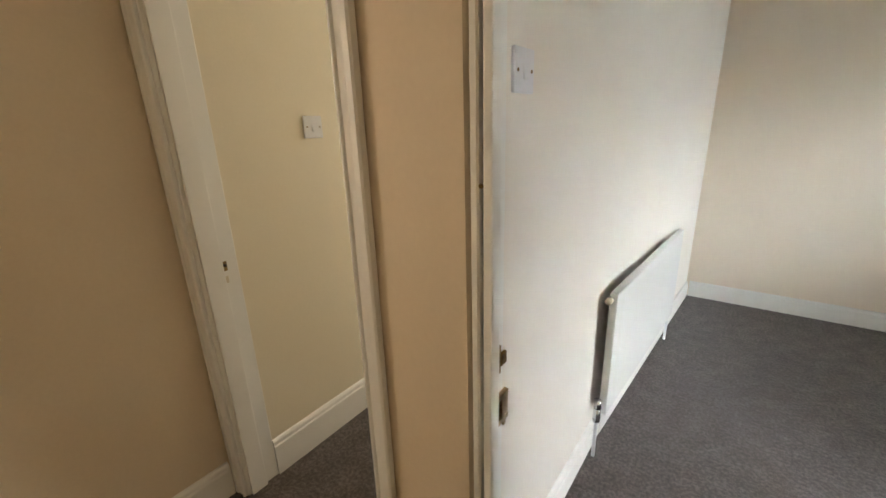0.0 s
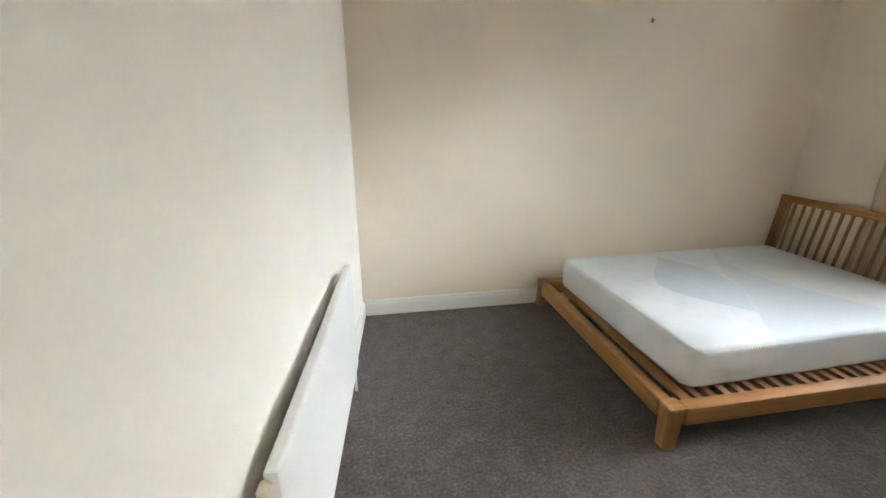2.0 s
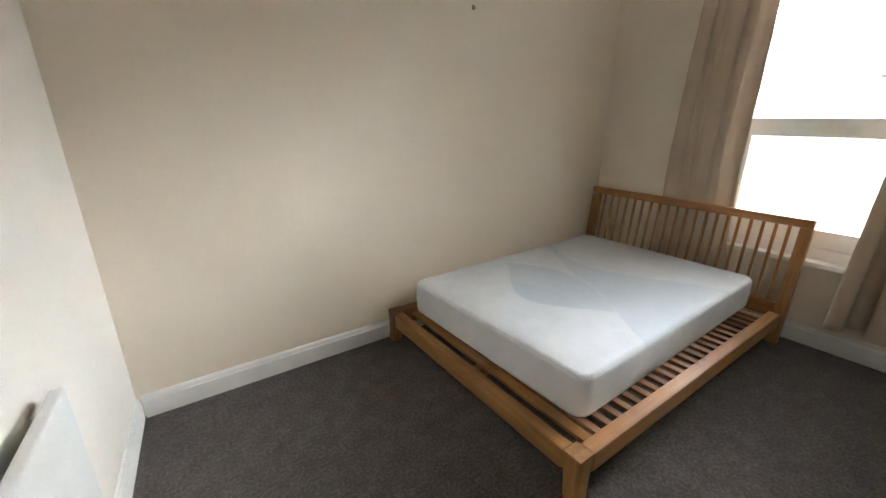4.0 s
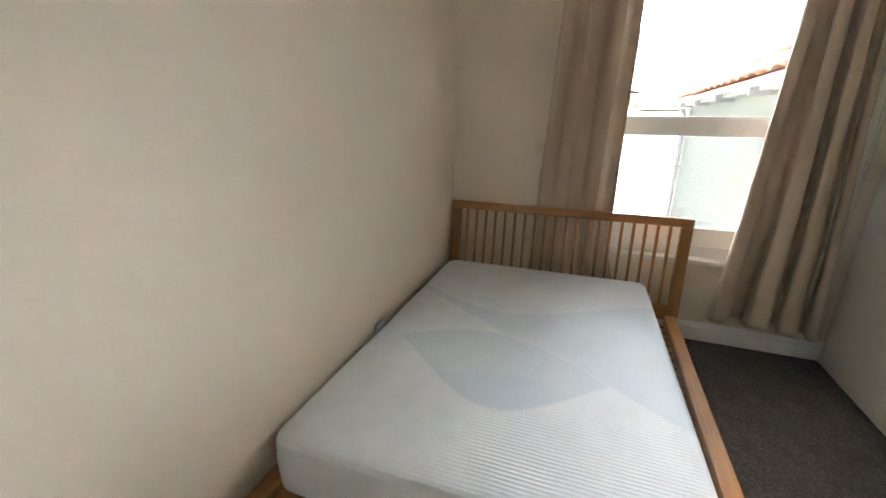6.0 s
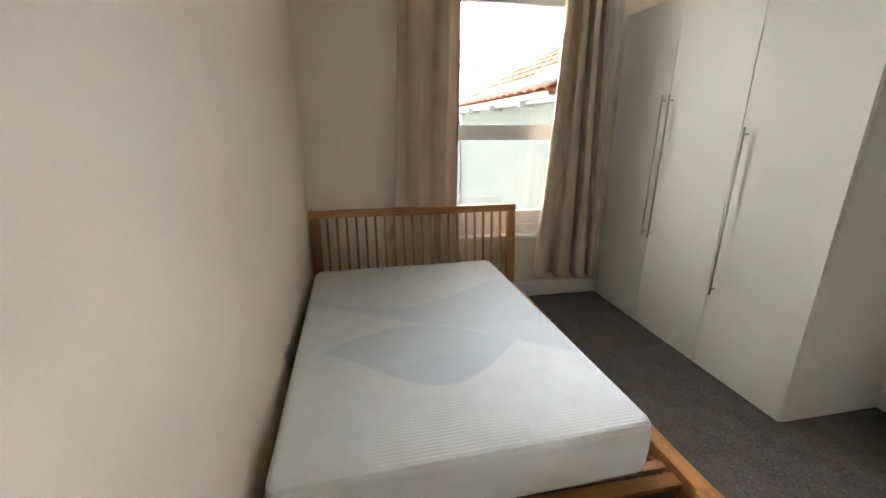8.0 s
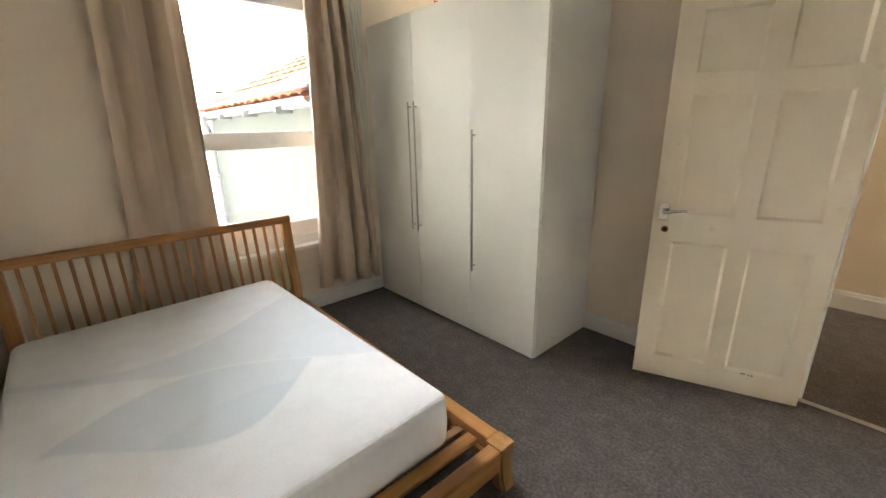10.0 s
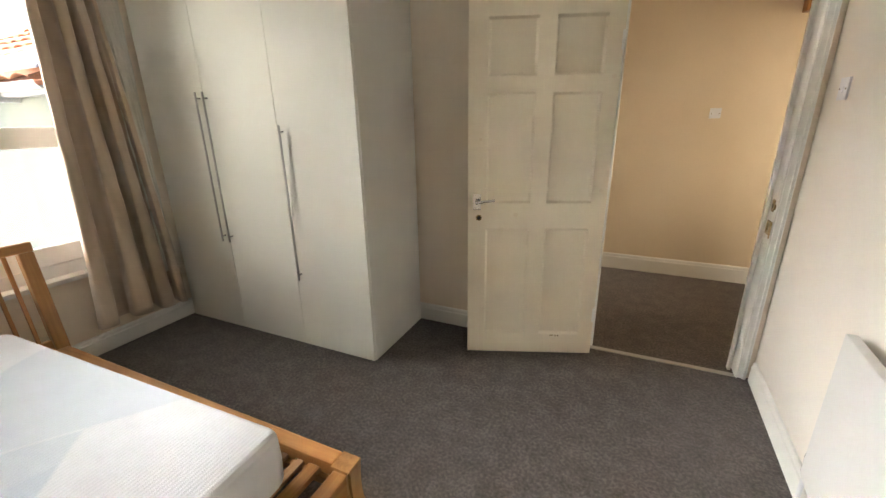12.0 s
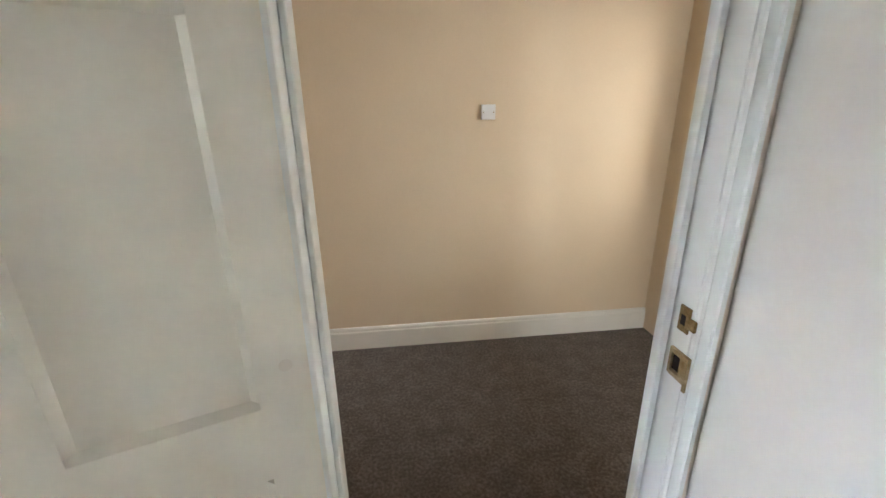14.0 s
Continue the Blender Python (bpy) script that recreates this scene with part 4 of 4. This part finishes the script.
    for c in range(10):
        for k in range(16):
            ob = new("tile", data)
            ob.parent = roof
            d = c * tl - 0.03
            base = (xa + 0.06 + k * tw, yw + 0.14 - d * math.cos(radians(tilt)), eave + 0.035 + d * math.sin(radians(tilt)))
            ob.matrix_local = pose(base[0] + rnd.uniform(-0.004, 0.004), base[1], base[2] + rnd.uniform(0, 0.005), -tilt, 0, 0) @ pose(0, 0, 0, 0, 0, 0) @ Matrix.Diagonal((1, -1, 1, 1))


extension()


def far_house(x, y, w, d, h, turn, wall_mat):
    z = ground_height(x, y)
    root = thing("distant_house", "pale distant house with a pitched roof on the hillside", "house", pose(x, y, z - 0.6, 0, 0, turn), "houses on the hillside")
    part("wall", box(-d / 2, -w / 2, 0, d / 2, w / 2, h + 0.6), wall_mat, root)
    part("roof", prism([(-d / 2 - 0.4, h + 0.5), (d / 2 + 0.4, h + 0.5), (0, h + 0.6 + d * 0.32)], "y", -w / 2 - 0.3, w / 2 + 0.3), FARROOF, root)
    for k in range(2):
        for zz in (1.5, 4.2):
            yy = -w / 4 + k * w / 2
            part("window", box(-d / 2 - 0.06, yy - 0.5, zz, -d / 2 + 0.05, yy + 0.5, zz + 1.2), PANE, root)


rnd = random.Random(7)
for row, x in enumerate((62, 76, 90, 104)):
    for k in range(6):
        far_house(x + rnd.uniform(-3, 3), -46 + k * 13 + row * 4 + rnd.uniform(-2, 2), rnd.uniform(7, 10), rnd.uniform(6, 8), rnd.uniform(5, 6), rnd.uniform(-14, 14), FARWALL)


def hazy_distance():
    """An added glowing panel for the white sky above the far hillside; it lights the bedroom."""
    m, nodes, links, bsdf = material("glowing_haze")
    bsdf.inputs["Base Color"].default_value = (0.8, 0.8, 0.8, 1)
    n = nodes.new("ShaderNodeTexNoise")
    n.inputs["Scale"].default_value = 0.02
    tc = nodes.new("ShaderNodeTexCoord")
    links.new(tc.outputs["Object"], n.inputs["Vector"])
    r = ramp_of(nodes, [(0.35, (0.84, 0.92, 1.0)), (0.65, (0.95, 0.97, 1.0))])
    links.new(n.outputs[0], r.inputs[0])
    links.new(r.outputs[0], bsdf.inputs["Emission Color"])
    bsdf.inputs["Emission Strength"].default_value = 9.8
    structure("backdrop", box(170, -110, -4, 171, 68, 80), m, "glowing panel for the white hazy sky beyond the hillside", "sky")


hazy_distance()
